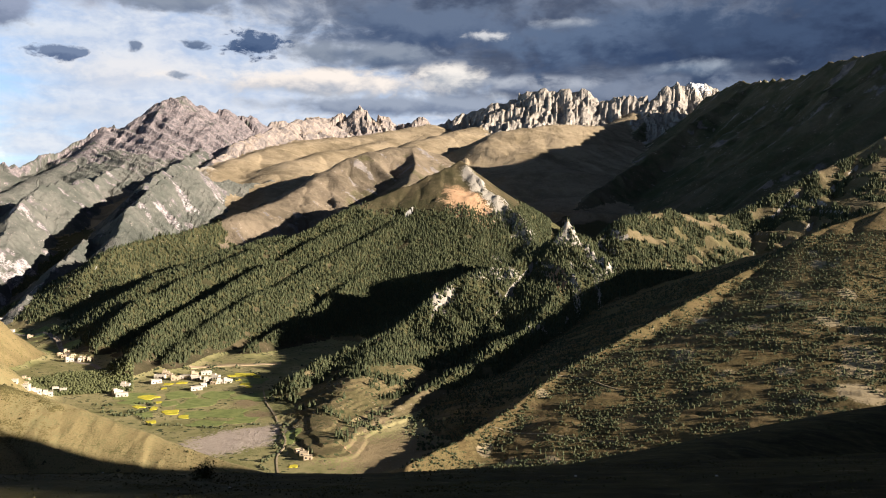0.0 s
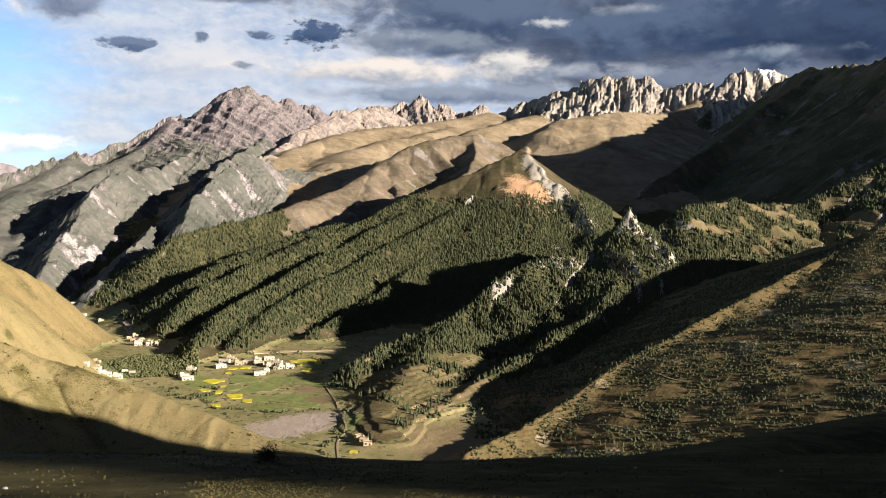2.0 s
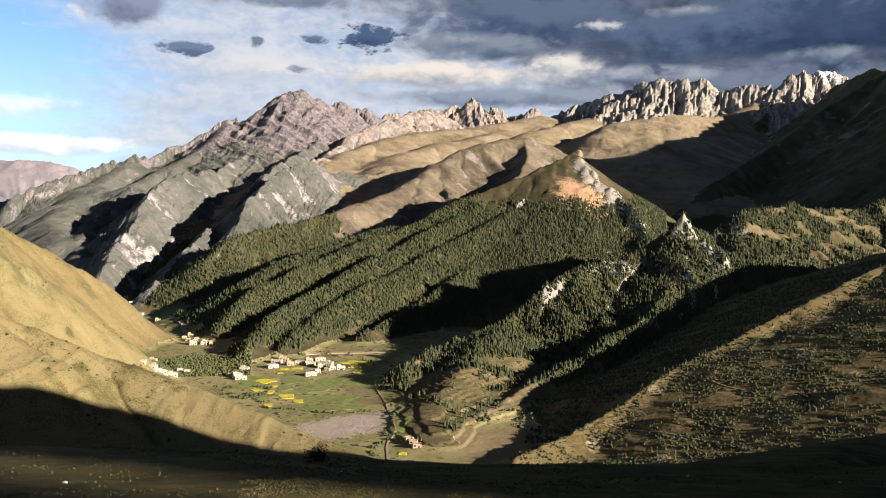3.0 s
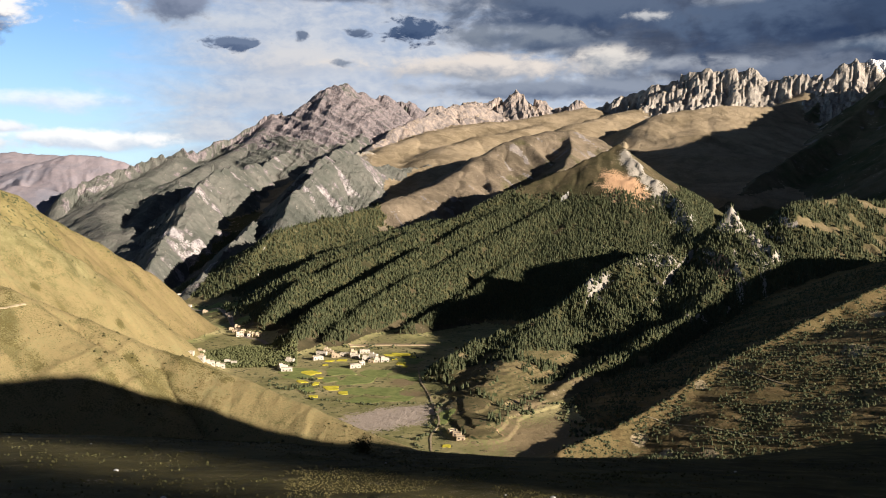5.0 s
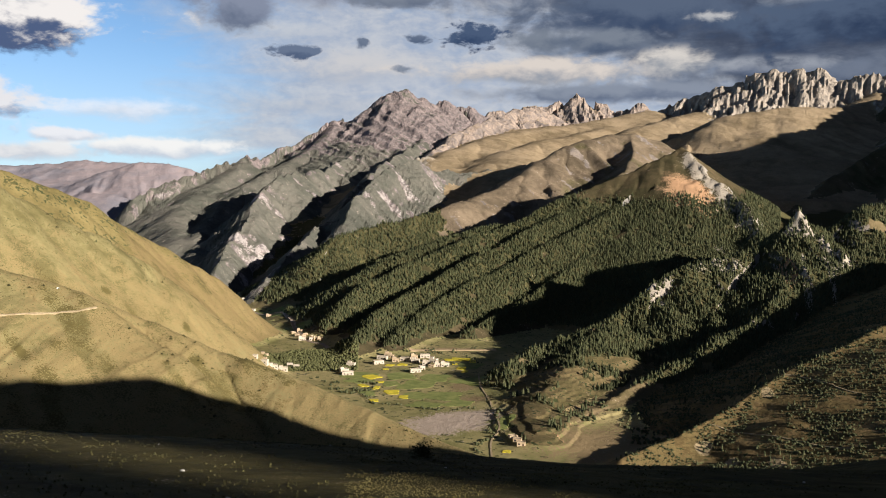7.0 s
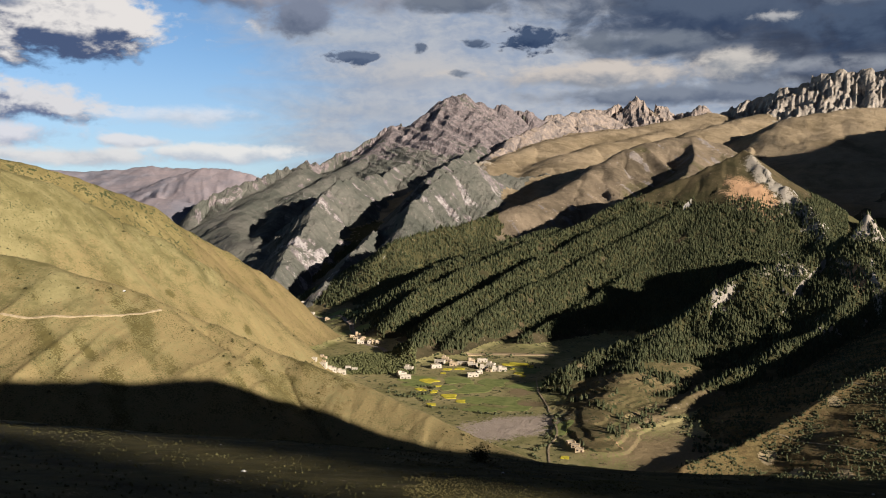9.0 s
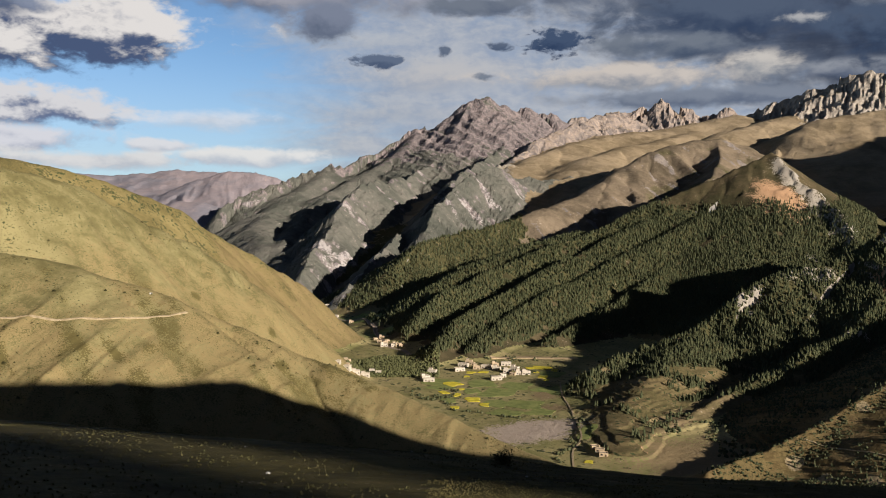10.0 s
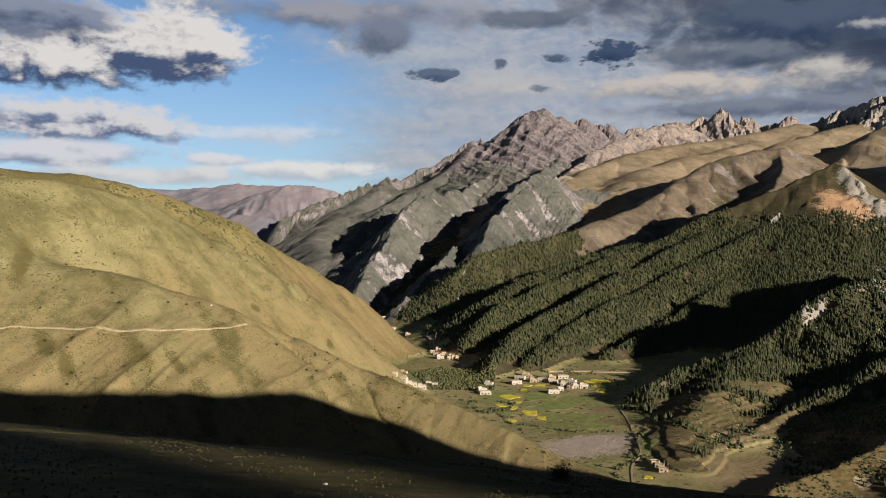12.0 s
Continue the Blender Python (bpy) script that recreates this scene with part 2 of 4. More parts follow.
ridge('pyramid_ridge', [(43, 2165, 137), (72, 2119, 106), (99, 2078, 72), (126, 2046, 50), (149, 2015, 26), (175, 1962, -10), (194, 1890, -48)],
      0.8, 0.8, 20, 18, 45, 0)
ridge('pyramid_ridge', [(-206, 1949, -17), (-341, 1747, -90), (-443, 1516, -160), (-452, 1367, -179), (-441, 1244, -196), (-432, 1194, -207)],
      0.62, 0.62, 8, 10, 70, 0)
ridge('pyramid_ridge', [(-93, 1968, -6), (-254, 1762, -96), (-377, 1524, -166), (-397, 1374, -192), (-396, 1249, -207)],
      0.62, 0.62, 8, 10, 70, 0)
ridge('pyramid_ridge', [(7, 2000, 1), (-154, 1773, -111), (-262, 1538, -187), (-307, 1386, -204)],
      0.62, 0.62, 8, 10, 70, 0)
ridge('rocky_spur', [(1350, 1950, 60), (1080, 1880, 150), (896, 1788, 159), (745, 1748, 86), (559, 1690, 3), (414, 1628, 7), (312, 1539, -5), (258, 1508, -38), (211, 1485, -25), (165, 1461, -59), (88, 1427, -82), (41, 1399, -95), (-21, 1350, -133), (-70, 1298, -166), (-122, 1224, -184), (-163, 1154, -193), (-183, 1075, -195)],
      0.58, 0.7, 14, 18, 70, 0)
ridge('rocky_spur', [(209, 1475, -36), (193, 1387, -97), (133, 1243, -151), (47, 1109, -181), (-29, 1010, -208), (-78, 897, -216), (-102, 814, -218)],
      0.5, 0.46, 12, 22, 70, 0)
ridge('spur_foot', [(-64, 1268, -172), (-94, 1146, -184), (-109, 1044, -194), (-121, 952, -203), (-122, 861, -210), (-105, 793, -214)],
      0.34, 0.34, 5, 12, 50, 10)
ridge('near_slope', [(1050, 1430, -60), (820, 1330, -5), (629, 1251, 17), (572, 1245, -1), (516, 1226, -20), (476, 1204, -43), (429, 1179, -61), (381, 1148, -78), (287, 1072, -109), (205, 1004, -139), (130, 936, -162), (65, 863, -191), (8, 782, -204), (-30, 724, -207)],
      0.4, 0.58, 4, 4, 38, 0)
ridge('near_slope', [(362, 1113, -103), (253, 967, -142), (158, 825, -186), (104, 743, -204)],
      0.44, 0.4, 4, 5, 26, 110)
ridge('near_slope', [(477, 1166, -55), (354, 989, -120), (243, 825, -172), (171, 720, -197)],
      0.44, 0.4, 4, 5, 26, 110)
ridge('near_slope', [(570, 1191, -26), (450, 1004, -93), (330, 816, -149), (243, 688, -182)],
      0.44, 0.4, 4, 5, 26, 110)
ridge('near_slope', [(665, 1117, -45), (512, 928, -98), (390, 778, -142), (312, 682, -167)],
      0.44, 0.4, 4, 5, 26, 110)
ridge('left_shoulder', [(-994, 758, 78), (-963, 844, 76), (-934, 905, 75), (-913, 967, 65), (-882, 1035, 48), (-859, 1105, 25), (-842, 1155, 6), (-816, 1211, -32), (-779, 1258, -65), (-746, 1301, -98), (-728, 1323, -115)],
      1, 1, 4, 10, 60, 15)
ridge('left_hillside', [(-866, 500, 77), (-831, 609, 62), (-806, 688, 54), (-793, 748, 54), (-776, 793, 46), (-757, 839, 33), (-731, 875, 9), (-706, 907, -14), (-684, 937, -32), (-654, 970, -61), (-633, 996, -85)],
      1, 1, 4, 10, 75, 30)
ridge('left_hillside', [(-927, 558, -7), (-765, 612, -23), (-607, 671, -47), (-521, 697, -77), (-463, 725, -108), (-397, 740, -136), (-319, 723, -153), (-234, 692, -172), (-179, 666, -183), (-147, 643, -185), (-121, 618, -186)],
      1, 0.55, 4, 7, 62, 15)
ridge('foreground_meadow', [(17, 68, -20), (29, 87, -23), (44, 103, -25), (59, 116, -26), (91, 138, -27), (162, 177, -24)],
      0.4, 0.3, 1.2, 1, 30, 6)
# unseen hill behind, its crest set so its shadow falls in front
ridge('foreground_meadow', [(-1400, -500, 160), (-700, -650, 200), (100, -450, 185), (300, -300, 170), (360, -100, 180), (365, 60, 152), (374, 190, 112), (441, 250, 106), (461, 300, 76), (455, 402, -15), (440, 470, -72)],
      1.0, 0.8, 4, 5, 90, 20)


def lattice(ix, iy, seed):
    """Random values between 0 and 1 on whole-numbered places."""
    h = (ix.astype(np.int64) * 374761393 + iy.astype(np.int64) * 668265263 + seed * 1442695041) & 0xFFFFFFFF
    h = ((h ^ (h >> 13)) * 1274126177) & 0xFFFFFFFF
    h = ((h ^ (h >> 16)) * 2246822519) & 0xFFFFFFFF
    return ((h ^ (h >> 15)) & 0xFFFFFF) / float(0xFFFFFF)


def value_noise(x, y, seed):
    """Smooth noise between -1 and 1."""
    ix, iy = np.floor(x), np.floor(y)
    fx, fy = x - ix, y - iy
    fx, fy = fx * fx * fx * (fx * (fx * 6 - 15) + 10), fy * fy * fy * (fy * (fy * 6 - 15) + 10)
    a, b = lattice(ix, iy, seed), lattice(ix + 1, iy, seed)
    c, d = lattice(ix, iy + 1, seed), lattice(ix + 1, iy + 1, seed)
    return 2 * (a + (b - a) * fx + (c - a) * fy + (a - b - c + d) * fx * fy) - 1


def fbm(x, y, size, octaves, seed, sharp=False):
    total, amp, norm = 0.0, 1.0, 0.0
    for i in range(octaves):
        n = value_noise(x / size + 17.3 * i, y / size - 9.1 * i, seed + i)
        if sharp:
            n = 1 - 2 * np.abs(n)
        total, norm, amp, size = total + n * amp, norm + amp, amp * 0.5, size * 0.5
    return total / norm


def smoothstep(v, lo, hi):
    t = np.clip((v - lo) / (hi - lo), 0, 1)
    return t * t * (3 - 2 * t)


def ridge_surface(x, y, line, left, right, rough, ribs, rib_len, width, seed):
    """Height of one mountain ridge: a crest line whose sides fall away, cut by gullies."""
    best = np.full(x.shape, -1e9)
    dist = np.zeros(x.shape)
    run = line[-1] - line[0]
    run = run / math.hypot(run[0], run[1])
    along = (x - line[0][0]) * run[0] + (y - line[0][1]) * run[1]
    for (ax, ay, az), (bx, by, bz) in zip(line[:-1], line[1:]):
        ex, ey = bx - ax, by - ay
        length = math.hypot(ex, ey)
        t = np.clip(((x - ax) * ex + (y - ay) * ey) / length ** 2, 0, 1)
        dx, dy = x - ax - t * ex, y - ay - t * ey
        d = np.hypot(dx, dy)
        side = smoothstep((ex * dy - ey * dx) / length / (d + 1.0), -0.5, 0.5)
        slope = right + (left - right) * side
        drop = slope * (np.sqrt(d * d + width * width) - width) * (1 - 0.18 * np.clip(d / 900, 0, 1))
        z = az + t * (bz - az) - drop
        up = z > best
        best, dist = np.where(up, z, best), np.where(up, d, dist)
    warp = 0.35 * rib_len * fbm(x, y, rib_len * 2.5, 3, seed + 50)
    gully = fbm(along + warp, dist * 0.22 + 0.5 * warp, rib_len, 5, seed, True)
    best = best + ribs * 0.8 * (gully - 0.7) * smoothstep(dist, 0, rib_len * 1.6)
    best = best + rough * 0.55 * fbm(x, y, 90 + rough * 2, 5, seed + 20, True) * (0.35 + 0.65 * smoothstep(dist, 900, 0))
    if rough > 13:
        fine_ribs = fbm(along + 0.6 * warp, dist * 0.09 + 0.2 * warp, rib_len * 0.4, 4, seed + 80, True)
        best = best + 0.42 * rough * (fine_ribs - 0.4) * smoothstep(dist, 5, 60)
    if rough > 20:  # cliffs below a jagged crest
        crest = fbm(along, dist * 0.25, 48, 5, seed + 33, True)
        best = best + rough * 0.3 * fbm(x, y, 60, 6, seed + 41, True) * smoothstep(dist, 0, 40)
        best = best + rough * (0.6 * (crest - 0.3) * smoothstep(dist, 90, 0) - 0.7 * smoothstep(dist, 5, 110))
    else:
        best = best + rough * 0.45 * fbm(along, dist * 0.6, 60, 4, seed + 33, True) * smoothstep(dist, 160, 0)
    ribbing = fbm(along + warp, dist * 0.13 + 0.4 * warp, rib_len * 0.55, 5, seed + 60, True) + 0.35 * fbm(x, y, 45, 4, seed + 70)
    return best, ribbing


def soft_max(a, b, k):
    return np.maximum(a, b) + np.maximum(k - np.abs(a - b), 0) ** 2 / (4 * k)


CRAGS = [(210, 1477, 26, 16), (198, 1473, 16, 14), (221, 1473, 15, 13), (244, 1429, 14, 16), (259, 1417, 16, 18), (266, 1405, 10, 14), (239, 1451, 14, 12), (77, 1423, 10, 20), (55, 1409, 9, 18), (5, 1370, 8, 16), (-12, 1358, 7, 14), (110, 1416, 7, 14), (136, 1238, 8, 12), (119, 1224, 8, 12), (-852, 3033, 22, 40), (-819, 3052, 18, 40)]
REGIONS = ["valley_floor", "foreground_meadow"]
for name, *_ in RIDGES:
    if name not in REGIONS:
        REGIONS.append(name)


def meadow_surface(x, y):
    """The grassy slope under the camera, which breaks off steeply in front."""
    z = -1.6 + 0.022 * x - 0.227 * y
    brink = 37 + 0.02 * x + 2.0 * value_noise(x / 40, y / 90, 5)
    z = z - 0.32 * np.logaddexp(0, (y - brink) / 3) * 3
    z = z - 0.35 * np.logaddexp(0, (np.abs(x + 40) - 270) / 40) * 40 * smoothstep(y, -300, 50)
    return z + 0.5 * fbm(x, y, 22, 4, 7) * smoothstep(np.hypot(x, y), 4, 30) + 0.05 * fbm(x, y, 1.5, 3, 8)


def land(x, y):
    """Height, region and ribbing of the ground at the places x, y."""
    x, y = np.atleast_1d(np.asarray(x, float)), np.atleast_1d(np.asarray(y, float))
    z = FLOOR + 3.0 * fbm(x, y, 260, 4, 3) + 0.012 * np.maximum(np.hypot(x, y) - 1900, 0)
    region, ribs = np.zeros(x.shape, int), np.zeros(x.shape)
    m = meadow_surface(x, y)
    region = np.where(m > z, 1, region)
    z = soft_max(z, m, 12)
    for i, (name, line, *rest) in enumerate(RIDGES):
        lo, hi = line.min(0), line.max(0)
        away = np.hypot(np.maximum(np.maximum(lo[0] - x, x - hi[0]), 0), np.maximum(np.maximum(lo[1] - y, y - hi[1]), 0))
        near = hi[2] - 0.82 * min(rest[0], rest[1]) * away + rest[2] + rest[3] + 15 > z
        xn, yn, zn = x[near], y[near], z[near]
        h, r = ridge_surface(xn, yn, line, *rest, 100 + 7 * i)
        ribs[near] = np.where(h > zn, r, ribs[near])
        region[near] = np.where(h > zn, REGIONS.index(name), region[near])
        z[near] = soft_max(zn, h, {"foreground_meadow": 6, "left_hillside": 18, "left_shoulder": 16, "near_slope": 8}.get(name, 14))
    # rock towers on the spur
    for px, py, tall, wide in CRAGS:
        d = np.hypot(x - px, y - py) * (1 + 0.35 * value_noise(x / 9, y / 9, 77))
        z = z + tall * np.maximum(1 - d / wide, 0) ** 1.3
    # old field terraces at the foot of the spur
    steps = np.round(z / 2.6) * 2.6 + 0.5 * fbm(x, y, 12, 2, 88)
    flat = smoothstep(x, -210, -150) * smoothstep(x, 90, 40) * smoothstep(y, 760, 800) * smoothstep(y, 1130, 1080) * smoothstep(z, -150, -165) * smoothstep(z, -216.5, -214)
    z = z + (steps - z) * 0.6 * flat
    # a narrow notch added in the unseen hill behind lets a strip of sun through
    across, along = 0.407 * x + 0.913 * y, 0.913 * x - 0.407 * y
    sun_notch = np.exp(-((across - 12.5) / 3.2) ** 2) * smoothstep(along, 180, 280)
    z = np.where((along > 180) & (z > 40), z - np.maximum(z - (0.262 * along - 26), 0) * sun_notch, z)
    # the same unseen hill is cut down to end its shadow on the hillside
    shadow_cut = 0.2642 * (along - 300) + 46 - 2.6 * (across - 494)
    z = np.where((along > 200) & (x > 250) & (y < 620) & (y > 150), np.minimum(z, np.maximum(shadow_cut, -216)), z)
    return z, region, ribs


# ---- materials ----
def ground_material(name, low, high, rock=(0.30, 0.28, 0.26), rock_pale=(0.45, 0.42, 0.38), size=30.0, grain=3.0, bump=0.6, speck=(0.05, 0.06, 0.025), speck_share=0.0, speck_size=6.0, relief=1.0, scar=((0.28, 0.245, 0.20), (0.45, 0.40, 0.33)), earth=((0.40, 0.22, 0.12), (0.52, 0.34, 0.20))):
    """Ground cover in two tones, bare rock where the mesh says so, dark shrubs as specks."""
    low, high, rock, rock_pale = [tuple(0.85 * c for c in v) for v in (low, high, rock, rock_pale)]
    mat = bpy.data.materials.new(name)
    mat.use_nodes = True
    mat.node_tree.nodes.clear()
    k = Nodes(mat.node_tree)
    pos = k.add("ShaderNodeNewGeometry").outputs["Position"]
    big = k.noise(pos, 1 / (size * 4), 5.0, 0.6, 0.6)
    mid = k.noise(pos, 1 / size, 6.0, 0.62, 0.4)
    fine = k.noise(pos, 1 / grain, 5.0, 0.65)
    tone = k.math("ADD", k.math("MULTIPLY", big, 0.5), k.math("ADD", k.math("MULTIPLY", mid, 0.35), k.math("MULTIPLY", fine, 0.15)))
    cover = k.mix(k.step(tone, 0.38, 0.62), low, high)
    if speck_share > 0:
        s = k.noise(pos, 1 / speck_size, 3.0, 0.6, 0.3)
        thick = k.math("ADD", s, k.math("MULTIPLY", k.math("SUBTRACT", mid, 0.5), 0.6))
        cover = k.mix(k.step(thick, 0.70 - speck_share, 0.74 - speck_share), cover, speck)
    wood = k.add("ShaderNodeAttribute", attribute_name="wood").outputs["Fac"]
    shade = k.math("ADD", wood, k.math("MULTIPLY", k.math("SUBTRACT", mid, 0.5), 0.8))
    cover = k.mix(k.step(shade, 0.35, 0.65), cover, k.mix(fine, (0.045, 0.046, 0.020), (0.12, 0.105, 0.048)))
    strata = k.noise(k.scaled(pos, 1.0, 0.8, 0.55), 1 / (size * 0.5), 7.0, 0.68, 0.6)
    stone = k.mix(k.step(strata, 0.35, 0.66), rock, rock_pale)
    bare = k.add("ShaderNodeAttribute", attribute_name="rock").outputs["Fac"]
    edge = k.math("ADD", bare, k.math("MULTIPLY", k.math("SUBTRACT", mid, 0.5), 1.1))
    col = k.mix(k.step(edge, 0.42, 0.58), cover, stone)
    ochre = k.add("ShaderNodeAttribute", attribute_name="ochre").outputs["Fac"]
    edge2 = k.math("ADD", ochre, k.math("ADD", k.math("MULTIPLY", k.math("SUBTRACT", mid, 0.5), 1.3), k.math("MULTIPLY", k.math("SUBTRACT", fine, 0.5), 2.4)))
    col = k.mix(k.step(edge2, 0.4, 0.62), col, k.mix(fine, *earth))
    pale = k.add("ShaderNodeAttribute", attribute_name="pale").outputs["Fac"]
    edge3 = k.math("ADD", pale, k.math("ADD", k.math("MULTIPLY", k.math("SUBTRACT", mid, 0.5), 1.3), k.math("MULTIPLY", k.math("SUBTRACT", fine, 0.5), 2.4)))
    col = k.mix(k.step(edge3, 0.4, 0.62), col, k.mix(strata, *scar))
    height = k.math("ADD", k.math("MULTIPLY", strata, size * 0.08 * relief), k.math("ADD", k.math("MULTIPLY", mid, size * 0.05 * relief), k.math("MULTIPLY", fine, grain * 0.12 * relief)))
    bmp = k.add("ShaderNodeBump", {"Strength": bump, "Distance": 1.0, "Height": height})
    sh = k.add("ShaderNodeBsdfPrincipled", {"Base Color": col, "Roughness": 0.95, "Specular IOR Level": 0.1, "Normal": bmp.outputs[0]})
    k.add("ShaderNodeOutputMaterial", {"Surface": sh.outputs[0]})
    return mat


MATS = {
    "valley_floor": ground_material("valley_ground", (0.21, 0.205, 0.078), (0.42, 0.35, 0.17), size=22, speck_share=0.10, speck_size=7, scar=((0.32, 0.25, 0.20), (0.52, 0.43, 0.35)), earth=((0.17, 0.125, 0.065), (0.30, 0.225, 0.125))),
    # turf set near black, so the hill's shade is also in its colour
    "foreground_meadow": ground_material("shade_toned_turf", (0.032, 0.029, 0.010), (0.10, 0.084, 0.030), size=1.2, grain=0.06, bump=1.0, relief=2.0),
    "left_hillside": ground_material("hill_grass", (0.155, 0.135, 0.056), (0.33, 0.285, 0.135), size=15, grain=1.5, speck_share=0.085, speck_size=2.4, scar=((0.075, 0.068, 0.024), (0.16, 0.125, 0.048)), earth=((0.155, 0.117, 0.050), (0.335, 0.258, 0.123))),
    "left_shoulder": ground_material("shoulder_grass", (0.16, 0.13, 0.052), (0.30, 0.24, 0.105), size=18, grain=2.0, speck_share=0.14, speck_size=5, scar=((0.07, 0.065, 0.026), (0.15, 0.12, 0.05)), earth=((0.14, 0.10, 0.045), (0.28, 0.21, 0.10))),
    "brown_ridge": ground_material("brown_turf", (0.12, 0.095, 0.065), (0.27, 0.21, 0.145), rock=(0.17, 0.15, 0.14), rock_pale=(0.33, 0.28, 0.24), size=40, grain=5, bump=1.0),
    "near_slope": ground_material("scrub_slope", (0.125, 0.09, 0.038), (0.285, 0.20, 0.095), size=14, grain=2.0, speck_share=0.13, speck_size=4.5, scar=((0.28, 0.215, 0.12), (0.46, 0.36, 0.22)), earth=((0.10, 0.078, 0.032), (0.21, 0.155, 0.07))),
    "rocky_spur": ground_material("spur_ground", (0.13, 0.11, 0.05), (0.24, 0.18, 0.10), rock=(0.26, 0.23, 0.20), rock_pale=(0.44, 0.38, 0.32), size=22),
    "spur_foot": ground_material("terrace_ground", (0.11, 0.095, 0.042), (0.24, 0.18, 0.09), size=16, grain=2.0, speck_share=0.12, speck_size=6),
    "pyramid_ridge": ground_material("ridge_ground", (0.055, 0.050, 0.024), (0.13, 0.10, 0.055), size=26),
    "forest_ridge": ground_material("far_ridge_ground", (0.13, 0.12, 0.05), (0.24, 0.19, 0.10), size=26),
    "tan_hills": ground_material("tan_grass", (0.215, 0.165, 0.10), (0.40, 0.31, 0.20), size=45, grain=6, bump=1.0),
    "peak_massif": ground_material("massif_ground", (0.10, 0.104, 0.086), (0.18, 0.17, 0.145), rock=(0.14, 0.124, 0.128), rock_pale=(0.31, 0.255, 0.245), size=34, grain=5, bump=1.0, relief=2.2, scar=((0.26, 0.24, 0.235), (0.44, 0.40, 0.38))),
    "crag_range": ground_material("crag_ground", (0.33, 0.26, 0.17), (0.45, 0.36, 0.24), rock=(0.25, 0.22, 0.19), rock_pale=(0.46, 0.40, 0.33), size=50, grain=6, bump=1.0, relief=1.8, scar=((0.62, 0.62, 0.64), (0.80, 0.80, 0.82))),
    "far_range": ground_material("far_range_ground", (0.30, 0.24, 0.18), (0.42, 0.33, 0.24), rock=(0.20, 0.175, 0.165), rock_pale=(0.42, 0.335, 0.275), size=60, grain=6, bump=1.0, relief=1.8),
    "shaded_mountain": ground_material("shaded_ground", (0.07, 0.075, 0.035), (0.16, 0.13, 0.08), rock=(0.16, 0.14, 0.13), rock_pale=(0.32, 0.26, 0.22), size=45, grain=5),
    # blue-grey tones put the haze of distance into the base colour
    "far_hills": ground_material("far_hill_haze_tone", (0.22, 0.215, 0.25), (0.37, 0.31, 0.32), size=90, grain=8),
}
LABELS = {
    "valley_floor": "flat green valley floor with dry grass and scrub",
    "foreground_meadow": "short dark grass slope in the hill's shade",
    "left_hillside": "smooth sunlit yellow-green grass hillside with scattered shrubs",
    "left_shoulder": "farther grass shoulder of the hillside with dark scrub",
    "brown_ridge": "rounded brown grass hill with gullied flanks",
    "near_slope": "steep brown scrub-covered slope with pale bare patches",
    "rocky_spur": "wooded spur crowned by pale grey rock pinnacles",
    "spur_foot": "brown terraced foot of the spur with dark hedges",
    "pyramid_ridge": "pyramid-shaped wooded mountain with an ochre scree face",
    "forest_ridge": "long wooded ridge falling to the valley floor",
    "tan_hills": "rounded tan grass hills below the high peaks",
    "peak_massif": "jagged brown rock peak with grey cliffs on its flank",
    "crag_range": "pale sunlit range of fluted limestone crags",
    "far_range": "distant dark rock summits streaked with snow",
    "shaded_mountain": "broad dark mountainside lying in deep shade",
    "far_hills": "distant bare hills at the valley's end, toned blue-grey for haze",
}


def blob(x, y, cx, cy, rx, ry, turn=0.0):
    """1 at the middle of an ellipse of ground, 0 at its rim."""
    c, s = math.cos(radians(turn)), math.sin(radians(turn))
    u, v = ((x - cx) * c + (y - cy) * s) / rx, (-(x - cx) * s + (y - cy) * c) / ry
    return np.clip(1 - np.sqrt(u * u + v * v), 0, 1)


PYRAMID_CREST = [(62, 2125), (87, 2073), (124, 2025), (153, 1978), (180, 1931), (192, 1895)]
SCARS = [(480, 1123, 12), (490, 1163, 9), (415, 1047, 13), (407, 997, 15), (412, 1058, 9), (381, 1019, 9), (405, 924, 15), (467, 1014, 12), (494, 1106, 8), (419, 884, 14), (395, 827, 20), (376, 802, 18), (355, 742, 22), (251, 915, 15), (310, 942, 10), (325, 831, 10), (337, 950, 9), (304, 1036, 10), (101, 889, 7), (91, 736, 8), (59, 752, 8), (38, 785, 9)]


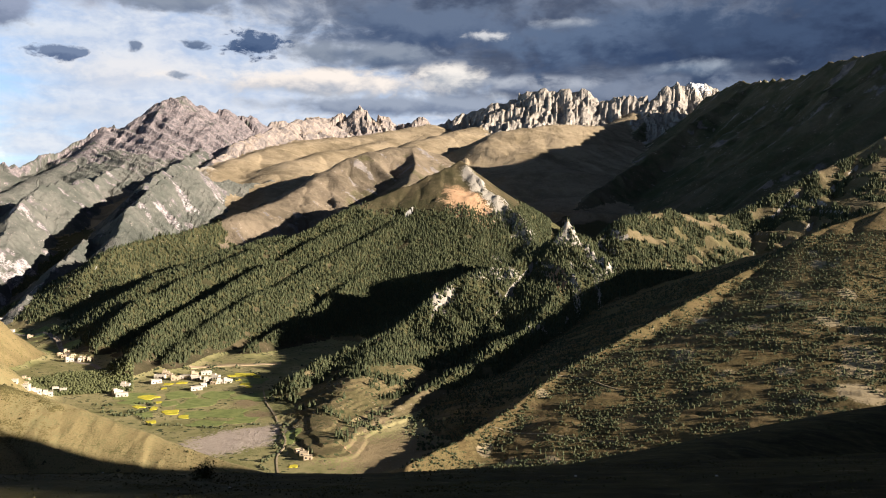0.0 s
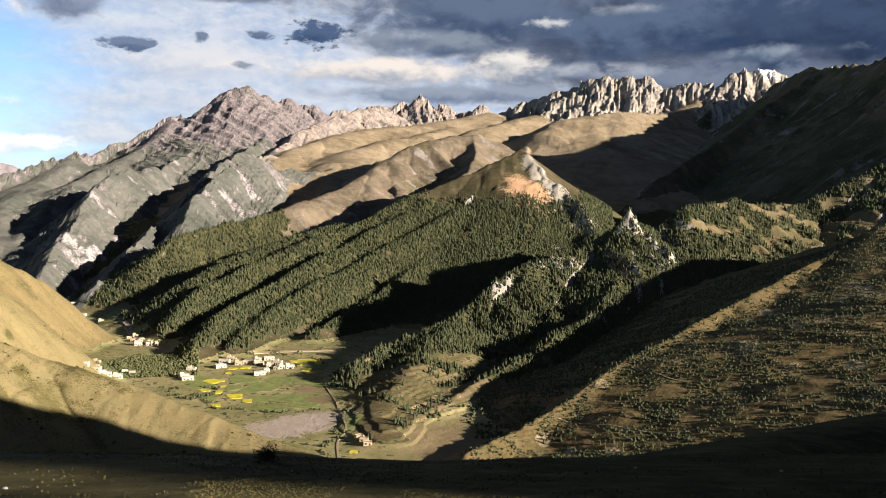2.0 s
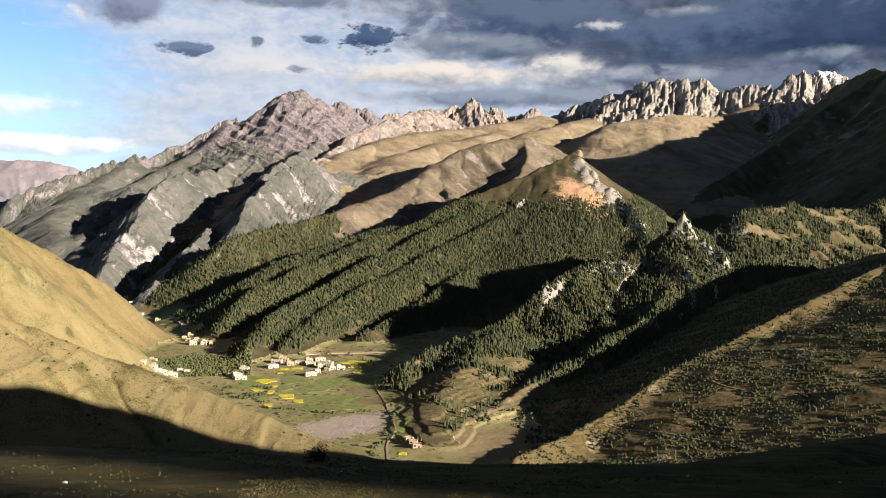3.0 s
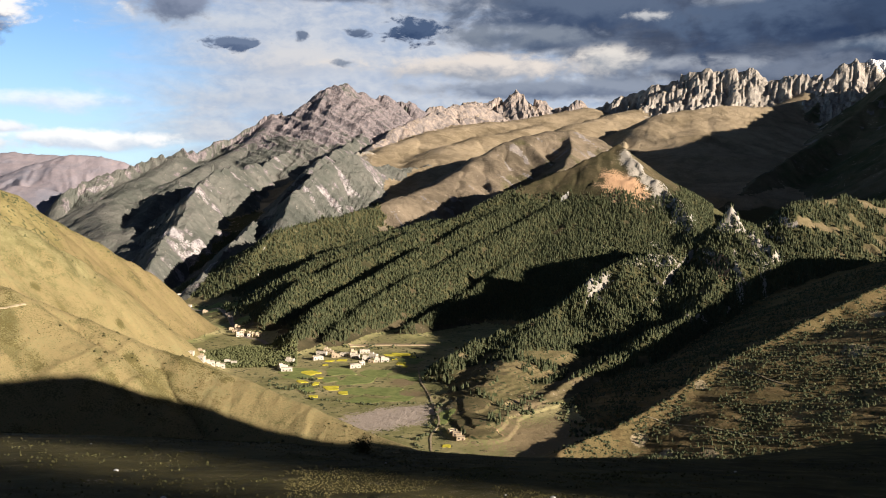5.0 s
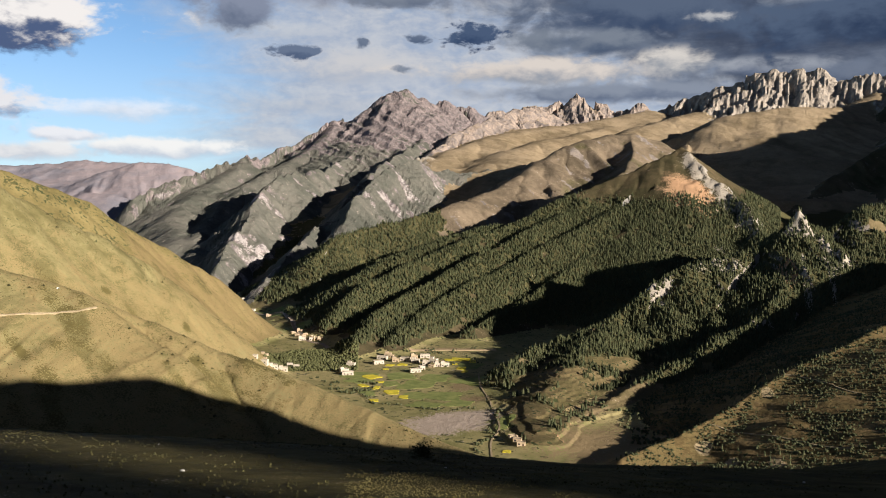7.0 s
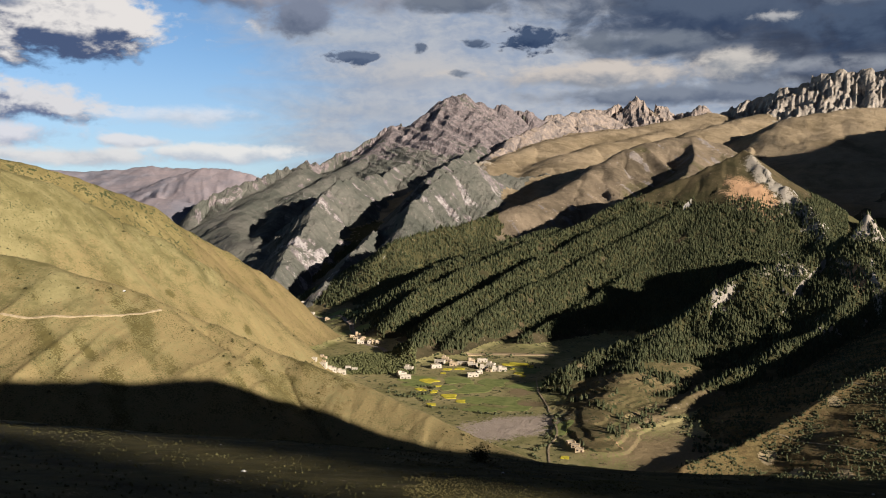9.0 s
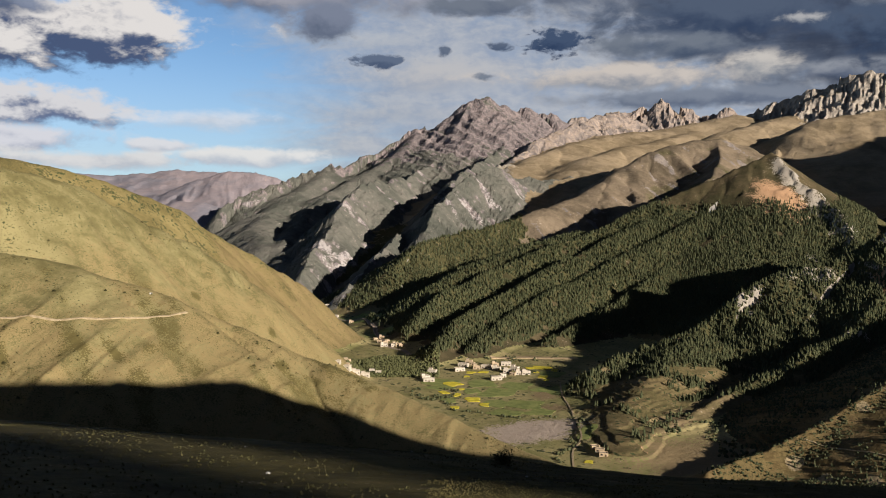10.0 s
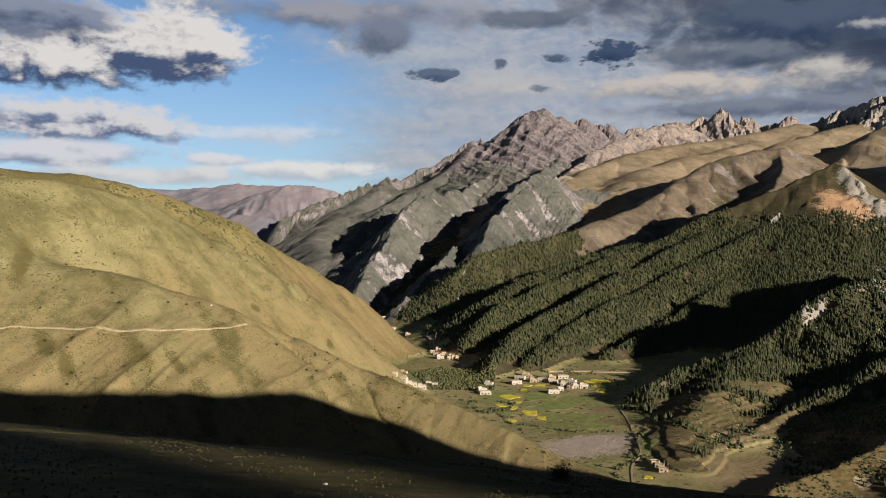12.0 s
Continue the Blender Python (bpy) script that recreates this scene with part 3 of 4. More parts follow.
def covers(x, y, z, slope, region, ribs):
    """Shares of bare rock, ochre scree and pale scree on the ground."""
    is_ = lambda n: region == REGIONS.index(n)
    rock = smoothstep(slope, 0.95, 1.5)
    high = smoothstep(z, 60, 330)
    rock = np.where(is_("peak_massif"), np.clip(0.05 + 0.5 * high + 0.5 * smoothstep(ribs, -0.1, 0.7) * (0.4 + 0.6 * smoothstep(slope, 0.5, 1.0)), 0, 1), rock)
    rock = np.where(is_("brown_ridge"), 0.75 * smoothstep(ribs, 0.15, 0.8) * smoothstep(slope, 0.35, 0.7), rock)
    rock = np.where(is_("crag_range") | is_("far_range"), np.clip(0.2 + 0.6 * smoothstep(slope, 0.4, 0.8) + 0.2 * high, 0, 1), rock)
    rock = np.where(is_("shaded_mountain"), 0.25 * rock + 0.15 * high + 0.5 * smoothstep(ribs, 0.2, 0.9), rock)
    rock = np.where(is_("tan_hills") | is_("left_hillside") | is_("left_shoulder") | is_("foreground_meadow") | is_("valley_floor"), 0.0, rock)
    rock = np.where((is_("rocky_spur") | is_("near_slope")) & (z < -150), 0.0, rock)
    ochre = np.zeros(x.shape)
    pale = np.zeros(x.shape)
    ochre = np.maximum(ochre, 1.35 * blob(x, y, 62, 2012, 105, 66, -50) + 0.25 * fbm(x, y, 30, 4, 471) * (blob(x, y, 62, 2012, 120, 80, -50) > 0))
    ochre = np.maximum(ochre, 1.5 * blob(x, y, 181, 1372, 18, 44, 8))
    for px, py, rx, ry in [(203, 1380, 6, 60), (201, 1320, 6, 50), (237, 1345, 6, 50), (119, 1849, 20, 14)]:
        pale = np.maximum(pale, 1.5 * blob(x, y, px, py, rx, ry, -4))
    for (ax, ay), (bx, by) in zip(PYRAMID_CREST[:-1], PYRAMID_CREST[1:]):
        t = np.clip(((x - ax) * (bx - ax) + (y - ay) * (by - ay)) / ((bx - ax) ** 2 + (by - ay) ** 2), 0, 1)
        pale = np.maximum(pale, 0.95 - np.hypot(x - ax - t * (bx - ax), y - ay - t * (by - ay)) / 34 + 0.3 * fbm(x, y, 22, 4, 470))
    pale = np.maximum(pale, 1.3 * blob(x, y, 246, 1396, 22, 44))
    pale = np.maximum(pale, 1.2 * blob(x, y, 205, 1470, 22, 30))
    pale = np.maximum(pale, 1.2 * blob(x, y, 90, 1408, 40, 16, -30))
    pale = np.maximum(pale, 1.0 * blob(x, y, -12, 1348, 45, 14, -40))
    pale = np.maximum(pale, 1.0 * blob(x, y, -829, 2985, 70, 60))
    ochre = np.maximum(ochre, 0.9 * blob(x, y, -300, 1290, 75, 30, -10))
    pale = np.maximum(pale, 0.9 * blob(x, y, 1135, 3935, 90, 60))
    pale = np.maximum(pale, 1.5 * blob(x, y, -205, 850, 95, 55, 60))
    ochre = np.maximum(ochre, 1.2 * blob(x, y, -232, 1030, 26, 34) * (region == 0))
    ochre = np.maximum(ochre, 1.1 * blob(x, y, -205, 965, 30, 36) * (region == 0))
    ochre = np.maximum(ochre, 1.0 * blob(x, y, -110, 960, 80, 130) * (region == 0))
    ochre = np.maximum(ochre, 1.2 * blob(x, y, -40, 800, 110, 130) * (region == 0))
    for px, py, wide in [(210, 1477, 24), (198, 1473, 22), (221, 1473, 21), (244, 1429, 24), (259, 1417, 26), (266, 1405, 22), (239, 1451, 20), (77, 1423, 28), (55, 1409, 26), (5, 1370, 24), (-12, 1358, 22), (110, 1416, 22), (136, 1238, 20), (119, 1224, 20), (-852, 3033, 48), (-819, 3052, 48)]:
        pale = np.maximum(pale, 0.95 * blob(x, y, px, py, wide, wide) + 0.0)
    spires = is_("peak_massif") & (z < 160)
    pale = np.where(spires, np.maximum(pale, 0.75 * smoothstep(ribs, 0.35, 0.95) * smoothstep(slope, 0.6, 1.2)), pale)
    u, v = 0.5 * x + 0.85 * y, 0.85 * x - 0.5 * y
    streak = fbm(u, v * 0.4, 26, 5, 430) + 0.6 * fbm(x, y, 120, 3, 431)
    grass = is_("left_hillside") | is_("left_shoulder")
    pale = np.where(grass, 0.62 * smoothstep(streak, 0.05, 0.75) * (0.55 + 0.45 * smoothstep(z, 0, -110)), pale)
    for px, py, rx, ry, turn in [(-600, 553, 12, 34, 60), (-566, 543, 10, 30, 60), (-525, 585, 12, 40, 60), (-495, 595, 8, 26, 60), (-400, 702, 10, 16, 30), (-606, 866, 8, 12, 0), (-545, 935, 8, 16, 30), (-935, 870, 110, 110, 0), (-800, 760, 60, 30, 40), (-700, 620, 14, 60, 40)]:
        pale = np.where(grass, np.maximum(pale, 1.1 * blob(x, y, px, py, rx, ry, turn)), pale)
    ochre = np.where(grass, 0.62 * smoothstep(z + 70 * fbm(x, y, 70, 5, 433), 0, -110), ochre)
    for px, py, wide in SCARS:
        pale = np.where(is_("near_slope"), np.maximum(pale, 2.4 * blob(x, y, px, py, wide, wide * 1.6)), pale)
    ochre = np.where(is_("near_slope"), 0.75 * smoothstep(ribs, -0.2, 0.7), ochre)
    patchy = fbm(x, y, 34, 4, 410)
    pale = np.where(is_("near_slope"), np.maximum(pale, smoothstep(patchy, 0.45, 0.7) * 0.5 * smoothstep(x, 60, 260)), pale)
    return rock, ochre, pale


def wood_share(x, y, z, region):
    """How thickly trees stand: 0 in the open, 1 in the closed wood."""
    clump, fine = fbm(x, y, 120, 4, 300), fbm(x, y, 30, 3, 310)
    is_ = lambda n: region == REGIONS.index(n)
    edge = lambda v, soft: smoothstep(v, -soft, soft)
    share = np.zeros(x.shape)
    share = np.where(is_("pyramid_ridge"), edge(22 + 45 * clump - z, 22) * edge(z + 205 - 10 * fine, 5) * edge(fine + 0.62, 0.12), share)
    share = np.where(is_("forest_ridge") | (is_("tan_hills") & (y < 2600)), edge(-5 + 60 * clump - z, 18) * edge(z + 197 - 22 * fine, 6) * edge(fine + 0.5, 0.12), share)
    share = np.where(is_("brown_ridge"), 0.5 * edge(clump + 0.6 * fine - 0.35 + 0.8 * smoothstep(z, 140, 40), 0.3) * smoothstep(x, -330, -250), share)
    share = np.where(is_("spur_foot"), edge(fine + 0.5 * clump - 0.15 + 0.9 * smoothstep(z, -196, -182), 0.12), share)
    open_right = smoothstep(x, 260, 720)
    share = np.where(is_("rocky_spur"), edge(z + 206 - 12 * clump, 5) * edge(fine + 0.6 * clump + 0.5 - 0.6 * open_right, 0.1) * edge(130 - z, 20), share)
    share = np.where(is_("near_slope"), 0.42 * edge(fine + 0.7 * clump - 0.2 + 0.75 * smoothstep(z, -130, -50) * smoothstep(x, 420, 250), 0.3), share)
    return share


# ---- the ground, one sheet cut along the foot of each mountain ----
FINE = 0.1
angles = np.concatenate([np.arange(-53, 30, FINE), np.arange(30, 107, 2.5), np.arange(107, 116, 0.2), np.arange(116, 307, 2.5)])
radii = np.concatenate([np.geomspace(0.02, 2.0, 6, endpoint=False), np.geomspace(2.0, 45, 44, endpoint=False), np.geomspace(45, 480, 70, endpoint=False), np.geomspace(480, 4960, 800)])
ANG, RAD = np.meshgrid(np.radians(angles), radii, indexing="ij")
GX, GY = RAD * np.sin(ANG), RAD * np.cos(ANG)
GZ, GREG, GRIB = land(GX, GY)
na, nr = GX.shape
dzr = np.gradient(GZ, axis=1) / np.gradient(RAD, axis=1)
dza = (np.roll(GZ, -1, 0) - np.roll(GZ, 1, 0)) / np.maximum(np.hypot(np.roll(GX, -1, 0) - np.roll(GX, 1, 0), np.roll(GY, -1, 0) - np.roll(GY, 1, 0)), 1e-6)
GSLOPE = np.hypot(dzr, dza)
ROCK, OCHRE, PALE = covers(GX, GY, GZ, GSLOPE, GREG, GRIB)
WOOD = wood_share(GX, GY, GZ, GREG)



def ground(x, y):
    """Height and region of the finished ground, between the rays of its sheet."""
    x, y = np.atleast_1d(np.asarray(x, float)), np.atleast_1d(np.asarray(y, float))
    a = np.interp(np.degrees(np.arctan2(x, y)), angles, np.arange(na))
    r = np.interp(np.hypot(x, y), radii, np.arange(nr))
    i, j = np.clip(a.astype(int), 0, na - 2), np.clip(r.astype(int), 0, nr - 2)
    u, v = a - i, r - j
    z = (GZ[i, j] * (1 - u) + GZ[i + 1, j] * u) * (1 - v) + (GZ[i, j + 1] * (1 - u) + GZ[i + 1, j + 1] * u) * v
    return z, GREG[i, j]


def ground_meshes():
    idx = np.arange(na * nr).reshape(na, nr)
    nxt = np.roll(idx, -1, 0)
    quads = np.stack([idx[:, :-1], idx[:, 1:], nxt[:, 1:], nxt[:, :-1]], -1).reshape(-1, 4)
    owner = GREG[:, :-1].reshape(-1)
    co = np.stack([GX, GY, GZ], -1).reshape(-1, 3)
    for i, name in enumerate(REGIONS):
        q = quads[owner == i]
        if len(q) == 0:
            continue
        used, local = np.unique(q, return_inverse=True)
        me = bpy.data.meshes.new(name)
        me.vertices.add(len(used))
        me.vertices.foreach_set("co", co[used].ravel())
        me.loops.add(q.size)
        me.loops.foreach_set("vertex_index", local.ravel().astype(np.int32))
        me.polygons.add(len(q))
        me.polygons.foreach_set("loop_start", np.arange(0, q.size, 4, dtype=np.int32))
        me.polygons.foreach_set("use_smooth", np.full(len(q), name not in ("peak_massif", "crag_range", "far_range")))
        for key, arr in (("rock", ROCK), ("ochre", OCHRE), ("pale", PALE), ("wood", WOOD)):
            me.attributes.new(key, "FLOAT", "POINT").data.foreach_set("value", arr.reshape(-1)[used].astype(np.float32))
        me.update(calc_edges=True)
        me.validate()
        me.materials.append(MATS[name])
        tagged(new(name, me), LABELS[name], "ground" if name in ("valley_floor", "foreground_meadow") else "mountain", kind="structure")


ground_meshes()


# ---- woods ----
def leaf_material(name, dark, pale):
    mat = bpy.data.materials.new(name)
    mat.use_nodes = True
    mat.node_tree.nodes.clear()
    k = Nodes(mat.node_tree)
    geo = k.add("ShaderNodeNewGeometry")
    tint = k.mix(geo.outputs["Random Per Island"], dark, pale)
    fine = k.noise(geo.outputs["Position"], 1.2, 4.0, 0.6)
    col = k.mix(k.math("MULTIPLY", fine, 0.6), tint, dark)
    sh = k.add("ShaderNodeBsdfPrincipled", {"Base Color": col, "Roughness": 0.8, "Specular IOR Level": 0.15})
    k.add("ShaderNodeOutputMaterial", {"Surface": sh.outputs[0]})
    return mat


CONIFER = leaf_material("conifer_needles", (0.040, 0.049, 0.022), (0.108, 0.109, 0.053))
SHRUB = leaf_material("shrub_leaves", (0.04, 0.038, 0.014), (0.10, 0.085, 0.032))


def scatter(count, az0, az1, r0, r1, rng):
    """Random places in a sector of the plan, evenly over its ground."""
    a = np.radians(rng.uniform(az0, az1, count))
    r = np.sqrt(rng.uniform(r0 ** 2, r1 ** 2, count))
    return r * np.sin(a), r * np.cos(a)


def many(name, shape, places, heights, widths, material, label, category, rng):
    """One mesh of many small copies of a shape, each turned at random. The shape is (vertices, triangles) of unit height."""
    verts, tris = shape
    n, nv = len(places), len(verts)
    turn = rng.uniform(0, 2 * math.pi, n)
    c, s = np.cos(turn)[:, None], np.sin(turn)[:, None]
    jit = 1 + rng.uniform(-0.22, 0.22, (n, nv))
    x = (verts[None, :, 0] * c - verts[None, :, 1] * s) * widths[:, None] * jit
    y = (verts[None, :, 0] * s + verts[None, :, 1] * c) * widths[:, None] * jit
    z = verts[None, :, 2] * heights[:, None]
    co = np.stack([x + places[:, 0:1], y + places[:, 1:2], z + places[:, 2:3]], -1).reshape(-1, 3)
    t = (tris[None] + (np.arange(n) * nv)[:, None, None]).reshape(-1, 3)
    me = bpy.data.meshes.new(name)
    me.vertices.add(len(co))
    me.vertices.foreach_set("co", co.ravel())
    me.loops.add(t.size)
    me.loops.foreach_set("vertex_index", t.ravel().astype(np.int32))
    me.polygons.add(len(t))
    me.polygons.foreach_set("loop_start", np.arange(0, t.size, 3, dtype=np.int32))
    me.update(calc_edges=True)
    me.materials.append(material)
    return tagged(new(name, me), label, category, kind="stuff")


def conifer_shape(sides=6):
    """Two ragged cones, one over the other."""
    v, t = [], []
    for z0, z1, w in ((-0.05, 0.68, 0.5), (0.38, 1.0, 0.33)):
        base = len(v)
        for i in range(sides):
            a = 2 * math.pi * i / sides
            k = w * (1.0 if i % 2 else 0.72)
            v.append((k * math.cos(a), k * math.sin(a), z0 + (0.06 if i % 2 else 0.0)))
        v.append((0, 0, z1))
        t += [(base + i, base + (i + 1) % sides, base + sides) for i in range(sides)]
    return np.array(v), np.array(t)


def shrub_shape():
    bm = bmesh.new()
    bmesh.ops.create_icosphere(bm, subdivisions=1, radius=0.5)
    v = np.array([(p.co.x, p.co.y, p.co.z + 0.35) for p in bm.verts])
    t = np.array([[p.index for p in f.verts] for f in bm.faces])
    bm.free()
    return v, t


def dome_shape(sides=6):
    """A low bush of few faces."""
    ring = [(0.5 * math.cos(2 * math.pi * i / sides), 0.5 * math.sin(2 * math.pi * i / sides), 0.25 if i % 2 else 0.0) for i in range(sides)]
    return np.array(ring + [(0.05, 0.0, 0.8)]), np.array([(i, (i + 1) % sides, sides) for i in range(sides)])


def woods():
    rng = np.random.default_rng(11)
    R = REGIONS.index
    shape = conifer_shape()
    plans = [  # region, sector, candidates, label
        ("pyramid_ridge", (-24, 7, 1250, 2250), 105000, "dense dark green conifers covering the mountain slope"),
        ("rocky_spur", (-11, 30, 820, 2050), 105000, "dark green conifers on the steep rocky spur"),
        ("spur_foot", (-14, 2, 760, 1300), 12000, "dark conifers scattered over the terraced foot"),
        ("forest_ridge", (-28, -8, 1500, 2600), 42000, "dull green conifers on the long ridge"),
        ("near_slope", (-3, 30, 650, 1320), 16000, "scattered dark conifers and scrub on the brown slope"),
    ]
    for name, sector, count, label in plans:
        x, y = scatter(count, *sector, rng)
        z, reg = ground(x, y)
        keep = rng.uniform(0, 1, count) < 0.8 * wood_share(x, y, z, reg)
        keep &= (reg == R(name)) | ((name == "forest_ridge") & (reg == R("tan_hills")))
        h = rng.uniform(4.2, 8.6, count) * (0.6 if name == "near_slope" else 1.0)
        p = np.stack([x, y, z], -1)[keep]
        many("conifer_forest", shape, p, h[keep], h[keep] * rng.uniform(0.46, 0.62, keep.sum()), CONIFER, label, "trees", rng)
    x, y = scatter(26000, -54, -14, 520, 1250, rng)
    z, reg = ground(x, y)
    keep = (reg == R("left_hillside")) & (fbm(x, y, 90, 4, 330) + 0.5 * fbm(x, y, 25, 2, 340) > 0.02 + 0.2 * smoothstep(z, -150, 20))
    w = rng.uniform(0.4, 1.2, 26000) * np.where(rng.uniform(0, 1, 26000) > 0.96, 3.0, 1.0)
    many("shrubs", dome_shape(7), np.stack([x, y, z], -1)[keep], 0.8 * w[keep], w[keep], SHRUB, "small dark shrubs scattered over the grass hillside", "shrubs", rng)


woods()


def scrub():
    rng = np.random.default_rng(23)
    x, y = scatter(60000, -2, 29, 640, 1320, rng)
    z, reg = ground(x, y)
    keep = (reg == REGIONS.index("near_slope")) & (fbm(x, y, 24, 3, 350) + 0.4 * fbm(x, y, 150, 2, 351) > -0.25)
    w = 0.7 + 2.6 * rng.uniform(0, 1, 60000) ** 2.5
    many("scrub", dome_shape(), np.stack([x, y, z], -1)[keep], 0.9 * w[keep], w[keep], CONIFER, "low dark bushes dotting the brown slope", "shrubs", rng)
    # hedges and thickets between the fields and on the terraces below the spur
    x, y = scatter(9000, -22, 6, 760, 1330, rng)
    z, reg = ground(x, y)
    lines = np.abs(fbm(x, y, 110, 3, 360))
    keep = (z < -165) & (lines < 0.045 + 0.05 * smoothstep(x, -190, -60)) & ((reg == 0) | (reg == REGIONS.index("rocky_spur")))
    w = rng.uniform(1.6, 4.2, 9000)
    many("hedge_bushes", shrub_shape(), np.stack([x, y, z], -1)[keep], 0.9 * w[keep], w[keep], CONIFER, "dark bushes lining the terrace and field edges", "shrubs", rng)
    # the wood beside the far hamlet
    x, y = scatter(2600, -25.5, -19.5, 1165, 1330, rng)
    z, reg = ground(x, y)
    keep = (z < -195) & (fbm(x, y, 60, 3, 370) > -0.25)
    w = rng.uniform(2.0, 3.6, 2600)
    many("valley_thicket", shrub_shape(), np.stack([x, y, z], -1)[keep], 1.3 * w[keep], w[keep], leaf_material("willow_leaves", (0.07, 0.075, 0.03), (0.14, 0.14, 0.06)), "grey-green willow thicket on the valley floor", "shrubs", rng)


scrub()


# ---- the hamlets ----
def plain_material(name, a, b, size, rough=0.9, bump=0.2):
    """A weathered surface in two near tones."""
    mat = bpy.data.materials.new(name)
    mat.use_nodes = True
    mat.node_tree.nodes.clear()
    k = Nodes(mat.node_tree)
    pos = k.add("ShaderNodeNewGeometry").outputs["Position"]
    big, fine = k.noise(pos, 1 / size, 5.0, 0.6, 0.4), k.noise(pos, 6 / size, 4.0, 0.6)
    col = k.mix(k.step(k.math("ADD", k.math("MULTIPLY", big, 0.7), k.math("MULTIPLY", fine, 0.3)), 0.35, 0.65), a, b)
    bmp = k.add("ShaderNodeBump", {"Strength": bump, "Distance": size * 0.05, "Height": fine})
    sh = k.add("ShaderNodeBsdfPrincipled", {"Base Color": col, "Roughness": rough, "Specular IOR Level": 0.2, "Normal": bmp.outputs[0]})
    k.add("ShaderNodeOutputMaterial", {"Surface": sh.outputs[0]})
    return mat


WHITEWASH = plain_material("whitewash", (0.38, 0.33, 0.26), (0.55, 0.49, 0.40), 3.0)
RAMMED = plain_material("rammed_earth", (0.36, 0.27, 0.17), (0.52, 0.41, 0.28), 3.0)
ROOF_EARTH = plain_material("roof_earth", (0.30, 0.24, 0.17), (0.44, 0.36, 0.27), 2.5)
DARK_WOOD = plain_material("dark_wood", (0.05, 0.035, 0.025), (0.11, 0.07, 0.045), 0.6)
GLASS_DARK = plain_material("window_glass", (0.02, 0.025, 0.03), (0.04, 0.045, 0.05), 1.0, 0.15, 0.0)
RAPE = plain_material("rape_blossom", (0.42, 0.36, 0.03), (0.74, 0.61, 0.06), 7.0, 0.9, 0.6)
BARLEY = plain_material("green_barley", (0.145, 0.18, 0.05), (0.26, 0.275, 0.09), 9.0, 0.9, 0.6)
GRAVEL = plain_material("river_gravel", (0.24, 0.185, 0.14), (0.40, 0.32, 0.25), 9.0, 0.95, 0.7)
DUST = plain_material("dirt_road", (0.26, 0.20, 0.12), (0.40, 0.32, 0.20), 4.0)
CANVAS = plain_material("tent_canvas", (0.72, 0.70, 0.66), (0.85, 0.84, 0.80), 0.8)
STONE = plain_material("pale_stone", (0.40, 0.38, 0.35), (0.62, 0.60, 0.56), 0.15)


def part(name, bm, material, parent=None, label=""):
    me = bpy.data.meshes.new(name)
    bm.normal_update()
    bm.to_mesh(me)
    bm.free()
    me.materials.append(material)
    ob = new(name, me)
    if parent is not None:
        ob.parent = parent
    return tagged(ob, label) if label else ob


def box(sx, sy, sz, x=0.0, y=0.0, z=0.0, taper=1.0, bevel=0.0):
    """A block standing on z, narrower at its top by the taper."""
    bm = bmesh.new()
    bmesh.ops.create_cube(bm, size=1.0)
    for v in bm.verts:
        k = taper if v.co.z > 0 else 1.0
        v.co = Vector((v.co.x * sx * k + x, v.co.y * sy * k + y, (v.co.z + 0.5) * sz + z))
    if bevel:
        bmesh.ops.bevel(bm, geom=bm.edges[:], offset=bevel, segments=1, affect="EDGES")
    return bm


def merged(*bms):
    out = bmesh.new()
    for b in bms:
        me = bpy.data.meshes.new("tmp")
        b.to_mesh(me)
        b.free()
        out.from_mesh(me)
        bpy.data.meshes.remove(me)
    return out


def house(w, d, h, wall, label, upper=False):
    """A flat-roofed farmhouse with battered walls, a parapet and framed windows."""
    ob = tagged(new("farmhouse"), label, "house", "valley farmhouses")
    part("wall", box(w, d, h + 3, 0, 0, -3, 0.96, 0.12), wall, ob)
    part("roof", box(w * 0.93, d * 0.93, 0.3, 0, 0, h - 0.1), ROOF_EARTH, ob, "flat earthen roof")
    rim = [box(w * 0.97, 0.5, 0.7, 0, s * d * 0.46, h, 1, 0.06) for s in (-1, 1)]
    rim += [box(0.5, d * 0.97 - 1.0, 0.7, s * (w * 0.485 - 0.25), 0, h, 1, 0.06) for s in (-1, 1)]
    part("parapet", merged(*rim), wall, ob)
    for f in (0,):
        for i in range(max(2, int(w / 4))):
            x = (i + 0.5) / max(2, int(w / 4)) * w * 0.86 - w * 0.43
            z = 1.2 + f * 2.9
            if f == 0 and i == 1:
                part("door", box(1.5, 0.3, 2.2, x, -d * 0.494, 0.0, 1, 0.03), DARK_WOOD, ob, "dark wooden door")
                continue
            win = part("window", box(1.7, 0.3, 1.5, x, -d * 0.492, z, 1, 0.03), DARK_WOOD, ob)
            part("pane", box(1.2, 0.1, 1.1, x, -d * 0.492 - 0.14, z + 0.2), GLASS_DARK, win)
    if upper:
        part("upper_room", box(w * 0.42, d * 0.5, 2.6, -w * 0.22, d * 0.18, h, 0.97, 0.08), wall, ob)
        part("upper_roof", box(w * 0.46, d * 0.55, 0.3, -w * 0.22, d * 0.18, h + 2.6, 1, 0.05), ROOF_EARTH, ob)
    return ob


def set_down(ob, x, y, turn, sink=0.0, reach=7.0):
    """Stands a thing on the ground, on its lowest corner."""
    z = ground(np.array([x, x - reach, x + reach, x, x]), np.array([y, y, y, y - reach, y + reach]))[0]
    return pose(x, y, float(z[0] + z.min()) / 2 - sink, 0, 0, turn)


